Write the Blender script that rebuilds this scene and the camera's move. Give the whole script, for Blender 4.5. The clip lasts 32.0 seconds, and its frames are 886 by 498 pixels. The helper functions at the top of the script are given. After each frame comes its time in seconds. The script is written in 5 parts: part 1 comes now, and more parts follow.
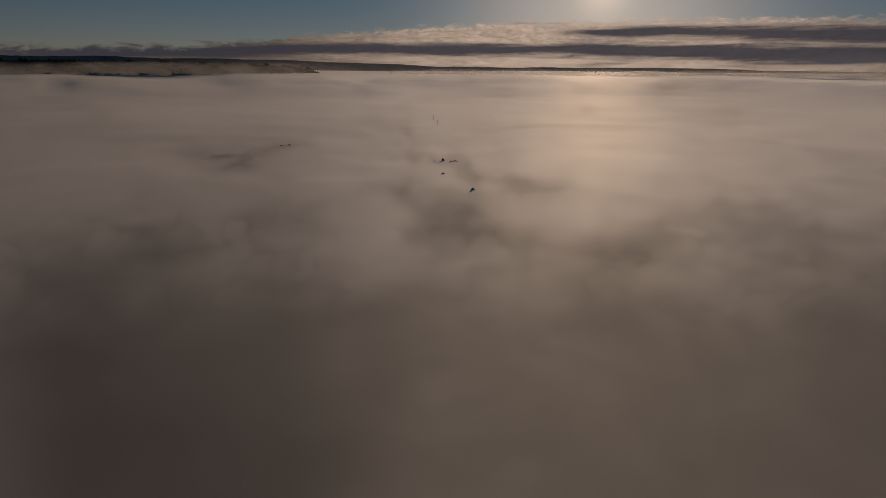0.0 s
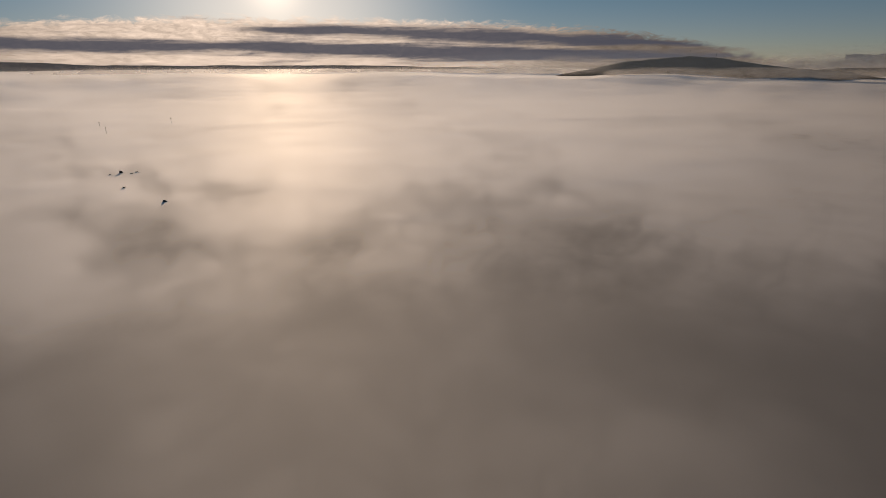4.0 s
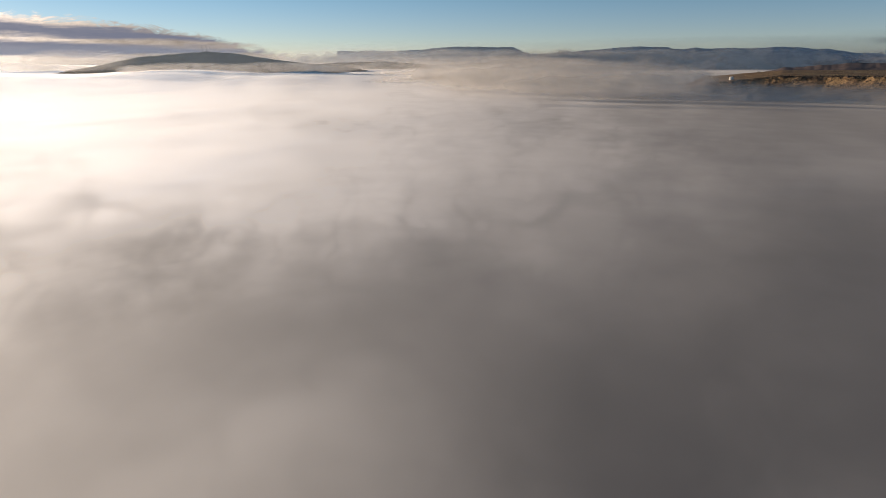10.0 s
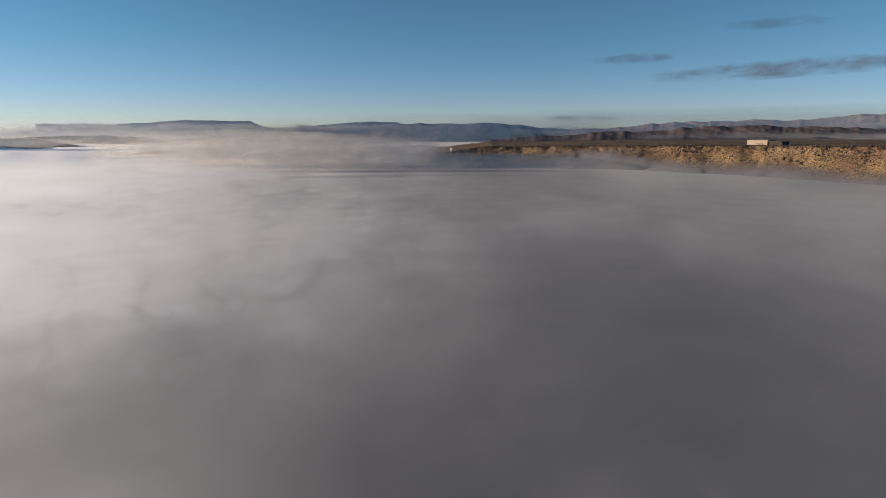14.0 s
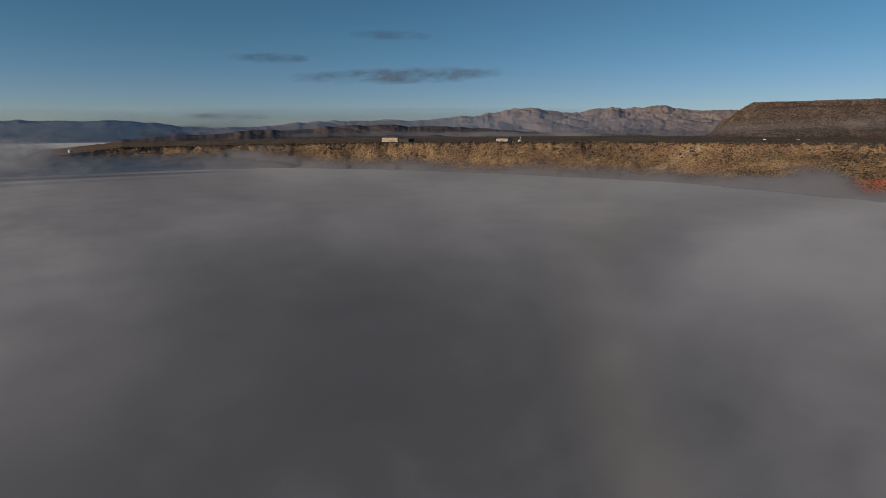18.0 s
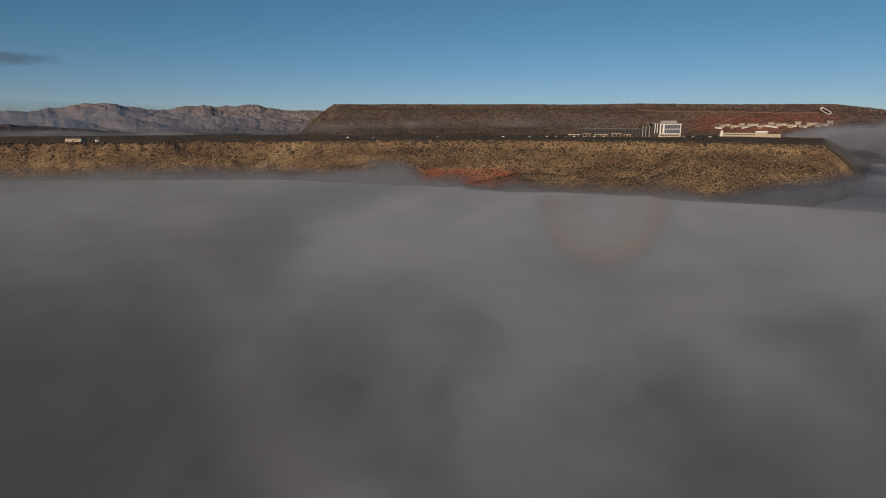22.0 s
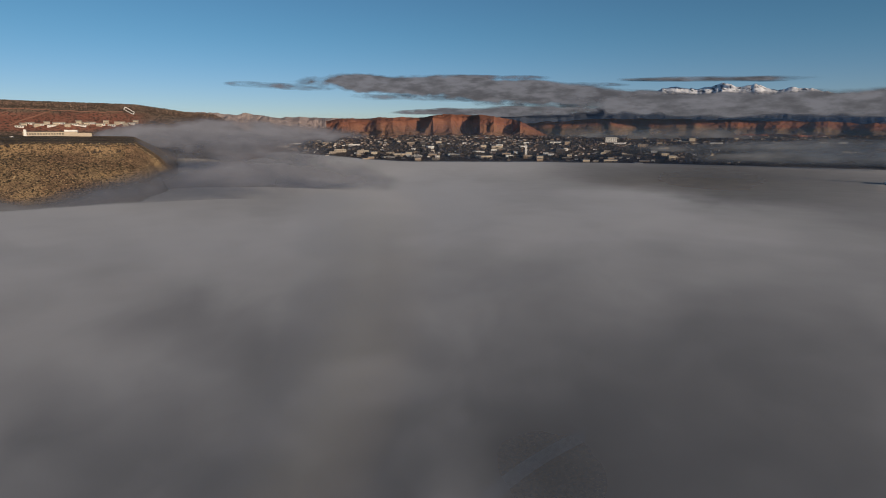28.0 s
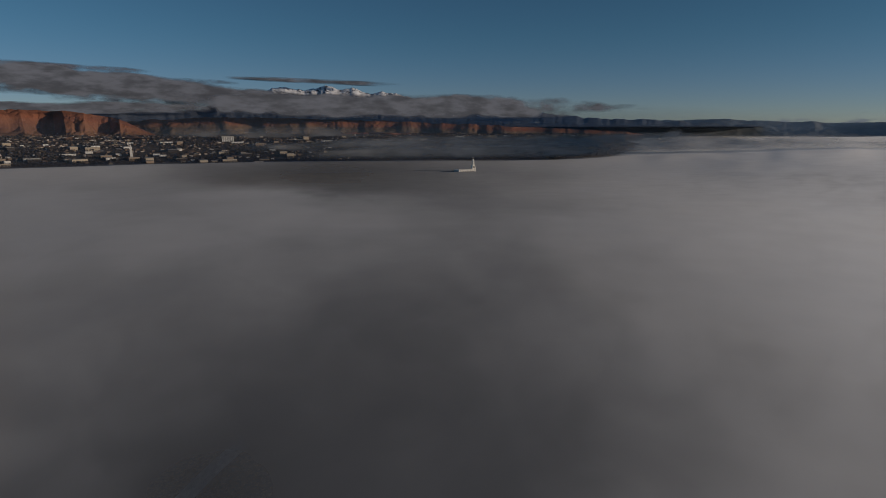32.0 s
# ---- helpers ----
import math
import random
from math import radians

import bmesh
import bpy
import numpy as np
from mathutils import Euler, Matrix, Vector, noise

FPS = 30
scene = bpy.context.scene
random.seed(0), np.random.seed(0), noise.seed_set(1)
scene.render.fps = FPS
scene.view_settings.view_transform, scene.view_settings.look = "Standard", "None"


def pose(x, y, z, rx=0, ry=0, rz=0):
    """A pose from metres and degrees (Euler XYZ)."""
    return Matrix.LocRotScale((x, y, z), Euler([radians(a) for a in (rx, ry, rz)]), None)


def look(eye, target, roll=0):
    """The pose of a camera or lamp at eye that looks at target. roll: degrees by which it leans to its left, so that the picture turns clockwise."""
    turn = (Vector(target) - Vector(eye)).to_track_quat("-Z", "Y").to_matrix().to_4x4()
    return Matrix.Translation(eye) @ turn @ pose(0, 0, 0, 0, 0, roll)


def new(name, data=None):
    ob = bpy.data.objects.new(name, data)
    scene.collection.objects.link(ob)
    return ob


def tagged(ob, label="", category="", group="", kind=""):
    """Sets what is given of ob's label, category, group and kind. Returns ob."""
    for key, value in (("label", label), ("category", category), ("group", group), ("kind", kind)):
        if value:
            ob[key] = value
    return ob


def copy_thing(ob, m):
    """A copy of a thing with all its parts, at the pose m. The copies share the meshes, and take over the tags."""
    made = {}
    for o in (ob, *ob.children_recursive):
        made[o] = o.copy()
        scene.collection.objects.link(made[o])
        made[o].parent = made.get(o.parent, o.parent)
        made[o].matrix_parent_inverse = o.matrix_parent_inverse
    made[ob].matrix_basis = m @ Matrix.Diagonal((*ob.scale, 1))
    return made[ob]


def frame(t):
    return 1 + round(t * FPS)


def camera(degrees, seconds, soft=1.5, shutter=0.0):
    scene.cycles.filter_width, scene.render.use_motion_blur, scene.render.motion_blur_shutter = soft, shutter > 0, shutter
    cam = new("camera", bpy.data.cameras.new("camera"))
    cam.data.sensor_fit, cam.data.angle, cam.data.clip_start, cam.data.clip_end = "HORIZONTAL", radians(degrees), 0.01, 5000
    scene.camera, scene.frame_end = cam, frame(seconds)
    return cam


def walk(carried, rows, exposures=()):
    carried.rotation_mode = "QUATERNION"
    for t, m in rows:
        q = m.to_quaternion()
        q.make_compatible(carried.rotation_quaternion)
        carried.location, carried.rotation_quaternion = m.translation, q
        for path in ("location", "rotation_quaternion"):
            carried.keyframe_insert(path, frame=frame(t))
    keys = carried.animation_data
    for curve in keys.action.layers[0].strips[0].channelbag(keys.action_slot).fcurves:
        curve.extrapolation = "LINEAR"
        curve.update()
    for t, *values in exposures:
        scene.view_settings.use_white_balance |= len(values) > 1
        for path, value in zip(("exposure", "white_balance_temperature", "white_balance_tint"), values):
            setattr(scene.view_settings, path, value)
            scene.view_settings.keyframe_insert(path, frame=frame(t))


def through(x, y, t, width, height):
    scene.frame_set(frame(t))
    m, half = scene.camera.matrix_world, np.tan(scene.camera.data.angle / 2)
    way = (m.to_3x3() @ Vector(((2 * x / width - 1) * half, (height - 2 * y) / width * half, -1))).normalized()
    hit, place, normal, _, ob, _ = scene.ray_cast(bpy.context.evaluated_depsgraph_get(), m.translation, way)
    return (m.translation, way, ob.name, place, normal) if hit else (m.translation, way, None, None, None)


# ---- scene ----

# Bearings run clockwise from +y in degrees, distances from the hovering camera in metres.
EYE_Z = 150.0
SUN_BEARING, SUN_HEIGHT = 14.5, 6.8

# ---- camera ----
cam = camera(76.4, 32.0, 0.95)
TURN = [  # seconds, yaw, pitch, roll
    (0, 0.00, -18.18, 0.25),
    (0.5, -6.58, -18.18, 0.18),
    (1, -11.65, -18.14, 0.09),
    (1.5, -16.36, -18.20, 0.02),
    (2, -17.88, -18.15, -0.02),
    (2.5, -20.26, -18.22, -0.04),
    (4.5, -33.71, -18.35, 0.03),
    (5, -37.70, -18.40, 0.04),
    (5.5, -41.36, -18.48, 0.04),
    (6, -44.82, -18.49, 0.03),
    (6.5, -48.51, -18.52, 0.02),
    (7, -51.97, -18.59, 0.01),
    (7.5, -55.82, -18.61, 0.02),
    (8, -59.66, -18.62, 0.03),
    (8.5, -63.42, -18.65, 0.06),
    (9, -67.25, -18.69, 0.04),
    (9.5, -70.81, -18.73, 0.02),
    (10, -74.06, -18.76, -0.03),
    (10.5, -76.24, -18.78, -0.02),
    (11, -78.50, -21.76, -0.01),
    (11.5, -81.12, -21.74, -0.03),
    (12, -84.20, -17.42, -0.02),
    (12.5, -87.27, -11.69, 0.01),
    (13, -91.31, -11.71, 0.00),
    (13.5, -95.67, -11.75, 0.02),
    (14, -99.27, -11.78, 0.02),
    (14.5, -103.37, -11.81, 0.01),
    (16.5, -119.57, -11.90, -0.01),
    (17, -123.99, -11.88, -0.01),
    (17.5, -128.65, -11.89, -0.03),
    (18, -133.32, -11.90, -0.01),
    (18.5, -137.88, -11.90, 0.01),
    (19, -142.60, -11.91, -0.01),
    (19.5, -147.46, -11.94, 0.02),
    (20, -152.32, -11.94, 0.03),
    (20.5, -157.14, -11.96, 0.03),
    (21, -162.13, -11.96, 0.04),
    (21.5, -167.12, -11.96, 0.07),
    (22, -172.06, -11.98, 0.10),
    (22.5, -177.00, -11.98, 0.11),
    (23, -182.23, -11.99, 0.11),
    (23.5, -187.47, -11.97, 0.11),
    (24, -192.54, -11.95, 0.06),
    (24.5, -197.75, -11.93, 0.01),
    (26.5, -217.92, -11.98, -0.00),
    (27, -223.50, -12.00, 0.02),
    (27.5, -228.76, -12.01, -0.02),
    (28, -233.94, -12.04, -0.01),
    (28.5, -239.09, -12.06, 0.02),
    (29, -244.04, -12.09, 0.03),
    (29.5, -248.95, -12.08, 0.01),
    (30, -253.83, -12.11, 0.01),
    (30.5, -258.51, -12.11, 0.06),
    (31, -263.31, -12.14, 0.07),
    (31.5, -267.46, -12.14, 0.04),
    (32, -270.86, -12.15, 0.01)
]
LIGHTING = [  # seconds, stops, kelvin, tint
    (0, -2.42, 8200, 23), (1, -2.2, 8200, 23), (2.5, -1.7, 8000, 21), (5, -1.3, 7700, 18), (9, -0.2, 7250, 15), (12, 0.04, 6850, 14.5), (14, -0.02, 6550, 14),
    (16.5, -0.46, 6400, 12), (19, -0.56, 6500, 13), (24, -0.78, 6500, 13), (27, -0.5, 6500, 12), (29, -0.38, 6400, 12), (30.5, -0.56, 6350, 12), (32, -1.22, 6350, 12)]
walk(cam, [(t, look((0, 0, EYE_Z),
                    (-100 * math.sin(radians(y)) * math.cos(radians(p)), 100 * math.cos(radians(y)) * math.cos(radians(p)),
                     EYE_Z + 100 * math.sin(radians(p))), roll)) for t, y, p, roll in TURN], LIGHTING)

# ---- world and sun ----
SUN_DIR = Vector((math.sin(radians(SUN_BEARING)) * math.cos(radians(SUN_HEIGHT)),
                  math.cos(radians(SUN_BEARING)) * math.cos(radians(SUN_HEIGHT)), math.sin(radians(SUN_HEIGHT))))
world = bpy.data.worlds.new("sky")
scene.world = world
world.use_nodes = True
wn, wl = world.node_tree.nodes, world.node_tree.links
wn.clear()
sky = wn.new("ShaderNodeTexSky")
sky.sky_type, sky.sun_disc = "NISHITA", False
sky.sun_elevation, sky.sun_rotation = radians(SUN_HEIGHT), radians(SUN_BEARING)
sky.altitude, sky.air_density, sky.dust_density, sky.ozone_density = 1500, 0.75, 0.03, 2.1
w_bg, w_out = wn.new("ShaderNodeBackground"), wn.new("ShaderNodeOutputWorld")
w_bg.inputs["Strength"].default_value = 0.122
w_tint = wn.new("ShaderNodeMix")
w_tint.data_type, w_tint.blend_type, w_tint.inputs[0].default_value = "RGBA", "MULTIPLY", 1.0
wl.new(sky.outputs["Color"], w_tint.inputs[6])
wl.new(w_tint.outputs[2], w_bg.inputs["Color"])
# morning haze greys the lowest sky
w_tc, w_sep, w_low_air, w_air = wn.new("ShaderNodeTexCoord"), wn.new("ShaderNodeSeparateXYZ"), wn.new("ShaderNodeMapRange"), wn.new("ShaderNodeMix")
wl.new(w_tc.outputs["Generated"], w_sep.inputs[0])
wl.new(w_sep.outputs["Z"], w_low_air.inputs["Value"])
w_low_air.inputs["From Min"].default_value, w_low_air.inputs["From Max"].default_value = 0.0, 0.19
w_low_air.interpolation_type = "SMOOTHERSTEP"
w_air.data_type = "RGBA"
w_air.inputs[6].default_value, w_air.inputs[7].default_value = (1.0, 0.965, 1.07, 1), (0.765, 1.03, 1.015, 1)
wl.new(w_low_air.outputs["Result"], w_air.inputs[0])
wl.new(w_air.outputs[2], w_tint.inputs[7])
# the sun's own disc and aureole, seen by the camera in its direction
w_dot = wn.new("ShaderNodeVectorMath")
w_dot.operation = "DOT_PRODUCT"
w_dot.inputs[1].default_value = SUN_DIR
wl.new(w_tc.outputs["Generated"], w_dot.inputs[0])
w_glow, w_sum = wn.new("ShaderNodeBackground"), wn.new("ShaderNodeAddShader")
w_glow.inputs["Color"].default_value = (1.0, 0.88, 0.72, 1)
w_mul = wn.new("ShaderNodeMath")
w_mul.operation = "MULTIPLY_ADD"
w_pows = []
for sharp in (1300, 45):
    k = wn.new("ShaderNodeMath")
    k.operation = "POWER"
    k.inputs[1].default_value = sharp
    w_pos = wn.new("ShaderNodeMath")
    w_pos.operation = "MAXIMUM"
    w_pos.inputs[1].default_value = 0.0
    wl.new(w_dot.outputs["Value"], w_pos.inputs[0])
    wl.new(w_pos.outputs[0], k.inputs[0])
    w_pows.append(k.outputs[0])
w_wide = wn.new("ShaderNodeMath")
w_wide.operation = "MULTIPLY"
w_wide.inputs[1].default_value = 1.6
wl.new(w_pows[1], w_wide.inputs[0])
wl.new(w_pows[0], w_mul.inputs[0])
w_mul.inputs[1].default_value = 1.3
wl.new(w_wide.outputs[0], w_mul.inputs[2])
wl.new(w_mul.outputs["Value"], w_glow.inputs["Strength"])
wl.new(w_bg.outputs["Background"], w_sum.inputs[0])
wl.new(w_glow.outputs["Background"], w_sum.inputs[1])
# a far bank of stratus across the sun's quarter of the sky, dark below and bright along its torn edges


def wmath(op, a, b=None):
    k = wn.new("ShaderNodeMath")
    k.operation = op
    for i, v in enumerate((a, b)):
        if isinstance(v, (int, float)):
            k.inputs[i].default_value = v
        elif v is not None:
            wl.new(v, k.inputs[i])
    return k.outputs[0]


def wstep(v, a, b, c=0.0, d=1.0):
    k = wn.new("ShaderNodeMapRange")
    k.interpolation_type = "SMOOTHSTEP"
    for key, value in (("From Min", a), ("From Max", b), ("To Min", c), ("To Max", d)):
        k.inputs[key].default_value = value
    wl.new(v, k.inputs["Value"])
    return k.outputs["Result"]


w_az = wmath("MULTIPLY", wmath("ARCTAN2", w_sep.outputs["X"], w_sep.outputs["Y"]), 57.2958)
w_el = wmath("MULTIPLY", wmath("ARCSINE", w_sep.outputs["Z"]), 57.2958)


def w_swirl(across, up, scale, detail, distortion=0.3):
    """Noise over the sky, stretched along the horizon."""
    v, k = wn.new("ShaderNodeCombineXYZ"), wn.new("ShaderNodeTexNoise")
    wl.new(wmath("MULTIPLY", w_az, across), v.inputs[0])
    wl.new(wmath("MULTIPLY", wmath("SUBTRACT", w_el, wmath("MULTIPLY", w_az, 0.012)), up), v.inputs[1])
    k.inputs["Scale"].default_value, k.inputs["Detail"].default_value = scale, detail
    k.inputs["Roughness"].default_value, k.inputs["Distortion"].default_value = 0.58, distortion
    wl.new(v.outputs[0], k.inputs["Vector"])
    return wmath("SUBTRACT", k.outputs["Fac"], 0.5)


def w_line(*points):
    """An elevation that changes along the horizon, from (bearing, elevation) pairs."""
    ramp = wn.new("ShaderNodeValToRGB")
    for k, (b, e) in enumerate(points):
        stop = ramp.color_ramp.elements[k] if k < 2 else ramp.color_ramp.elements.new((b + 60) / 130)
        stop.position, v = (b + 60) / 130, e / 5
        stop.color = (v, v, v, 1)
    wl.new(wmath("DIVIDE", wmath("ADD", w_az, 60), 130), ramp.inputs["Fac"])
    return wmath("MULTIPLY", ramp.outputs["Color"], 5)


def w_band(mid, half, ragged, edge=0.3):
    gap = wmath("ABSOLUTE", wmath("SUBTRACT", w_el, mid))
    return wstep(wmath("ADD", wmath("SUBTRACT", half, gap), ragged), -edge, edge)


w_torn, w_long, w_fine = w_swirl(0.24, 0.7, 2.0, 7, 1.2), w_swirl(0.05, 0.8, 2.0, 6), w_swirl(0.5, 1.6, 2.4, 4, 1.0)
w_ceil = w_line((-52, 0.5), (-40, 1.1), (-24, 1.5), (-19, 1.9), (-13, 2.4), (-2, 3.3), (8, 3.75), (13, 3.75), (26, 3.75), (37, 3.4), (48, 2.6), (53.5, 1.6), (60, 0.0))
w_cover = wstep(wmath("ADD", wmath("SUBTRACT", w_ceil, w_el), wmath("ADD", wmath("MULTIPLY", w_torn, 1.9), wmath("MULTIPLY", w_fine, 0.5))), -0.25, 0.45)
w_high = wmath("MULTIPLY", w_band(w_line((8, 2.85), (18, 2.85), (33, 2.42), (46, 1.85), (54, 1.5)), w_line((9, 0.0), (17, 0.36), (33, 0.5), (46, 0.36), (53, 0.0)),
                                   wmath("ADD", 0.1, wmath("ADD", wmath("MULTIPLY", w_long, 1.2), wmath("MULTIPLY", w_torn, 0.4))), 0.28), wstep(w_az, 8, 14))
w_low = w_band(w_line((-52, 0.6), (-24, 1.0), (-8, 1.35), (11, 1.3), (28, 1.0), (46, 0.6), (56, 0.5)), w_line((-52, 0.4), (-24, 0.5), (10, 0.55), (28, 0.75), (46, 0.5), (52, 0.15), (56, 0.0)),
               wmath("ADD", wmath("MULTIPLY", w_long, 1.5), wmath("MULTIPLY", w_torn, 0.5)), 0.3)
w_patch = wstep(wmath("ADD", w_long, wmath("MULTIPLY", w_torn, 0.5)), 0.0, 0.25, 0.0, 0.6)
w_dark = wmath("MAXIMUM", wmath("MAXIMUM", w_high, w_low), w_patch)
w_near = wstep(w_dot.outputs["Value"], math.cos(radians(40)), 1.0)
w_glint = wmath("ADD", 0.36, wmath("MULTIPLY", wmath("MULTIPLY", w_near, w_near), 1.5))
w_glint = wmath("MULTIPLY", w_glint, wmath("ADD", 0.95, wmath("ADD", wmath("MULTIPLY", w_fine, 0.7), wmath("MULTIPLY", w_torn, 1.3))))
w_lit = wn.new("ShaderNodeVectorMath")
w_lit.operation = "SCALE"
w_lit.inputs[0].default_value = (1.12, 1.0, 0.89)
wl.new(w_glint, w_lit.inputs["Scale"])
w_col = wn.new("ShaderNodeMix")
w_col.data_type = "RGBA"
wl.new(w_lit.outputs[0], w_col.inputs[6])
w_col.inputs[7].default_value = (0.165, 0.2, 0.295, 1)
wl.new(wmath("MULTIPLY", w_dark, 0.94), w_col.inputs[0])
w_cloud, w_mix = wn.new("ShaderNodeBackground"), wn.new("ShaderNodeMixShader")
wl.new(w_col.outputs[2], w_cloud.inputs["Color"])
wl.new(w_cover, w_mix.inputs[0])
wl.new(w_sum.outputs["Shader"], w_mix.inputs[1])
wl.new(w_cloud.outputs["Background"], w_mix.inputs[2])
wl.new(w_mix.outputs["Shader"], w_out.inputs["Surface"])

sun = new("sun", bpy.data.lights.new("sun", "SUN"))
sun.data.energy, sun.data.angle, sun.data.color = 5.0, radians(0.53), (1.0, 0.81, 0.59)
sun.matrix_world = look(SUN_DIR * 1000, (0, 0, 0))


# ---- numeric helpers ----
def smooth(a, b, x):
    t = np.clip((np.asarray(x, float) - a) / (b - a), 0, 1)
    return t * t * (3 - 2 * t)


def lattice(ix, iy, seed):
    h = (ix.astype(np.int64) * 374761393 + iy.astype(np.int64) * 668265263 + seed * 974634777) & 0xFFFFFFFF
    h = ((h ^ (h >> 13)) * 1274126177) & 0xFFFFFFFF
    return ((h ^ (h >> 16)) & 0xFFFF) / 32767.5 - 1


def rough(x, y, seed=0):
    """Smooth value noise between -1 and 1."""
    x, y = np.broadcast_arrays(np.asarray(x, float), np.asarray(y, float))
    ix, iy = np.floor(x), np.floor(y)
    fx, fy = x - ix, y - iy
    ux, uy = fx * fx * fx * (fx * (fx * 6 - 15) + 10), fy * fy * fy * (fy * (fy * 6 - 15) + 10)
    a, b = lattice(ix, iy, seed), lattice(ix + 1, iy, seed)
    c, d = lattice(ix, iy + 1, seed), lattice(ix + 1, iy + 1, seed)
    return (a * (1 - ux) + b * ux) * (1 - uy) + (c * (1 - ux) + d * ux) * uy


def fbm(x, y, octaves=4, seed=0, gain=0.5):
    total, amp, norm = 0.0, 1.0, 0.0
    for k in range(octaves):
        total = total + amp * rough(np.asarray(x) * 2.03 ** k + 17.3 * k, np.asarray(y) * 2.03 ** k - 9.1 * k, seed + k)
        norm += amp
        amp *= gain
    return total / norm


def ridged(x, y, octaves=4, seed=0):
    total, amp, norm = 0.0, 1.0, 0.0
    for k in range(octaves):
        total = total + amp * (1 - 2 * np.abs(rough(np.asarray(x) * 2.03 ** k, np.asarray(y) * 2.03 ** k, seed + k)))
        norm += amp
        amp *= 0.5
    return total / norm


def xy(b, r):
    a = np.radians(b)
    return r * np.sin(a), r * np.cos(a)


def rise(el, r):
    """The height of what shows at that elevation, at that distance."""
    return EYE_Z + r * np.tan(np.radians(el))


# ---- mesh helpers ----
def mesh_from(name, verts, faces, mat, attributes=None, flat=False):
    me = bpy.data.meshes.new(name)
    verts, faces = np.asarray(verts, np.float32), np.asarray(faces, np.int32)
    me.vertices.add(len(verts))
    me.vertices.foreach_set("co", verts.ravel())
    k = faces.shape[1]
    me.loops.add(faces.size)
    me.loops.foreach_set("vertex_index", faces.ravel())
    me.polygons.add(len(faces))
    me.polygons.foreach_set("loop_start", np.arange(len(faces), dtype=np.int32) * k)
    me.polygons.foreach_set("use_smooth", np.full(len(faces), not flat))
    for key, values in (attributes or {}).items():
        me.attributes.new(key, "FLOAT", "POINT").data.foreach_set("value", np.asarray(values, np.float32).ravel())
    me.update(calc_edges=True)
    me.validate()
    if mat:
        me.materials.append(mat)
    return me


def grid_faces(n, m, closed=False, keep=None):
    """Quads of an n by m grid of vertices, row by row."""
    i, j = np.meshgrid(np.arange(n if closed else n - 1), np.arange(m - 1), indexing="ij")
    i2 = (i + 1) % n
    f = np.stack([i * m + j, i * m + j + 1, i2 * m + j + 1, i2 * m + j], -1).reshape(-1, 4)
    if keep is not None:
        keep = np.asarray(keep).ravel()
        f = f[keep[f].any(1)]
    return f


def sheet(name, bearings, distances, height, mat, attributes=None, closed=False, keep=None):
    """A height field over bearings and distances."""
    B, R = np.meshgrid(bearings, distances, indexing="ij")
    x, y = xy(B, R)
    f = grid_faces(len(bearings), len(distances), closed, keep)
    return new(name, mesh_from(name, np.stack([x, y, height], -1).reshape(-1, 3), f, mat, attributes))


def box(bm, x0, x1, y0, y1, z0, z1):
    v = [bm.verts.new(c) for c in ((x0, y0, z0), (x1, y0, z0), (x1, y1, z0), (x0, y1, z0), (x0, y0, z1), (x1, y0, z1), (x1, y1, z1), (x0, y1, z1))]
    for q in ((3, 2, 1, 0), (4, 5, 6, 7), (0, 1, 5, 4), (1, 2, 6, 5), (2, 3, 7, 6), (3, 0, 4, 7)):
        bm.faces.new([v[k] for k in q])


def tube(bm, x, y, z0, z1, r0, r1, n=8):
    a = [bm.verts.new((x + r0 * math.cos(k * math.tau / n), y + r0 * math.sin(k * math.tau / n), z0)) for k in range(n)]
    c = [bm.verts.new((x + r1 * math.cos(k * math.tau / n), y + r1 * math.sin(k * math.tau / n), z1)) for k in range(n)]
    for k in range(n):
        bm.faces.new((a[k], a[(k + 1) % n], c[(k + 1) % n], c[k]))
    bm.faces.new(a[::-1])
    bm.faces.new(c)


def gable(bm, x0, x1, y0, y1, z0, z1, over=0.4):
    """A pitched roof with its ridge along x."""
    x0, x1, y0, y1, ym = x0 - over, x1 + over, y0 - over, y1 + over, (y0 + y1) / 2
    v = [bm.verts.new(c) for c in ((x0, y0, z0), (x1, y0, z0), (x1, y1, z0), (x0, y1, z0), (x0, ym, z1), (x1, ym, z1))]
    for q in ((0, 1, 5, 4), (2, 3, 4, 5), (1, 2, 5), (3, 0, 4), (3, 2, 1, 0)):
        bm.faces.new([v[k] for k in q])


def made(name, bm, mat):
    me = bpy.data.meshes.new(name)
    bmesh.ops.recalc_face_normals(bm, faces=bm.faces)
    bm.to_mesh(me)
    bm.free()
    me.materials.append(mat)
    return me


def part(name, bm, mat, parent, label=""):
    ob = new(name, made(name, bm, mat))
    ob.parent = parent
    return tagged(ob, label) if label else ob


def put(ob, b, r, z, turn=0.0, size=1.0):
    """Stand a thing at a bearing and distance, its front towards the middle."""
    x, y = xy(b, r)
    ob.location, ob.rotation_euler, ob.scale = (float(x), float(y), float(z)), (0, 0, radians(-b + turn)), (size, size, size)
    return ob


# ---- materials ----
def material(name):
    m = bpy.data.materials.new(name)
    m.use_nodes = True
    n = m.node_tree.nodes
    n.clear()
    out = n.new("ShaderNodeOutputMaterial")
    return m, n, m.node_tree.links, out


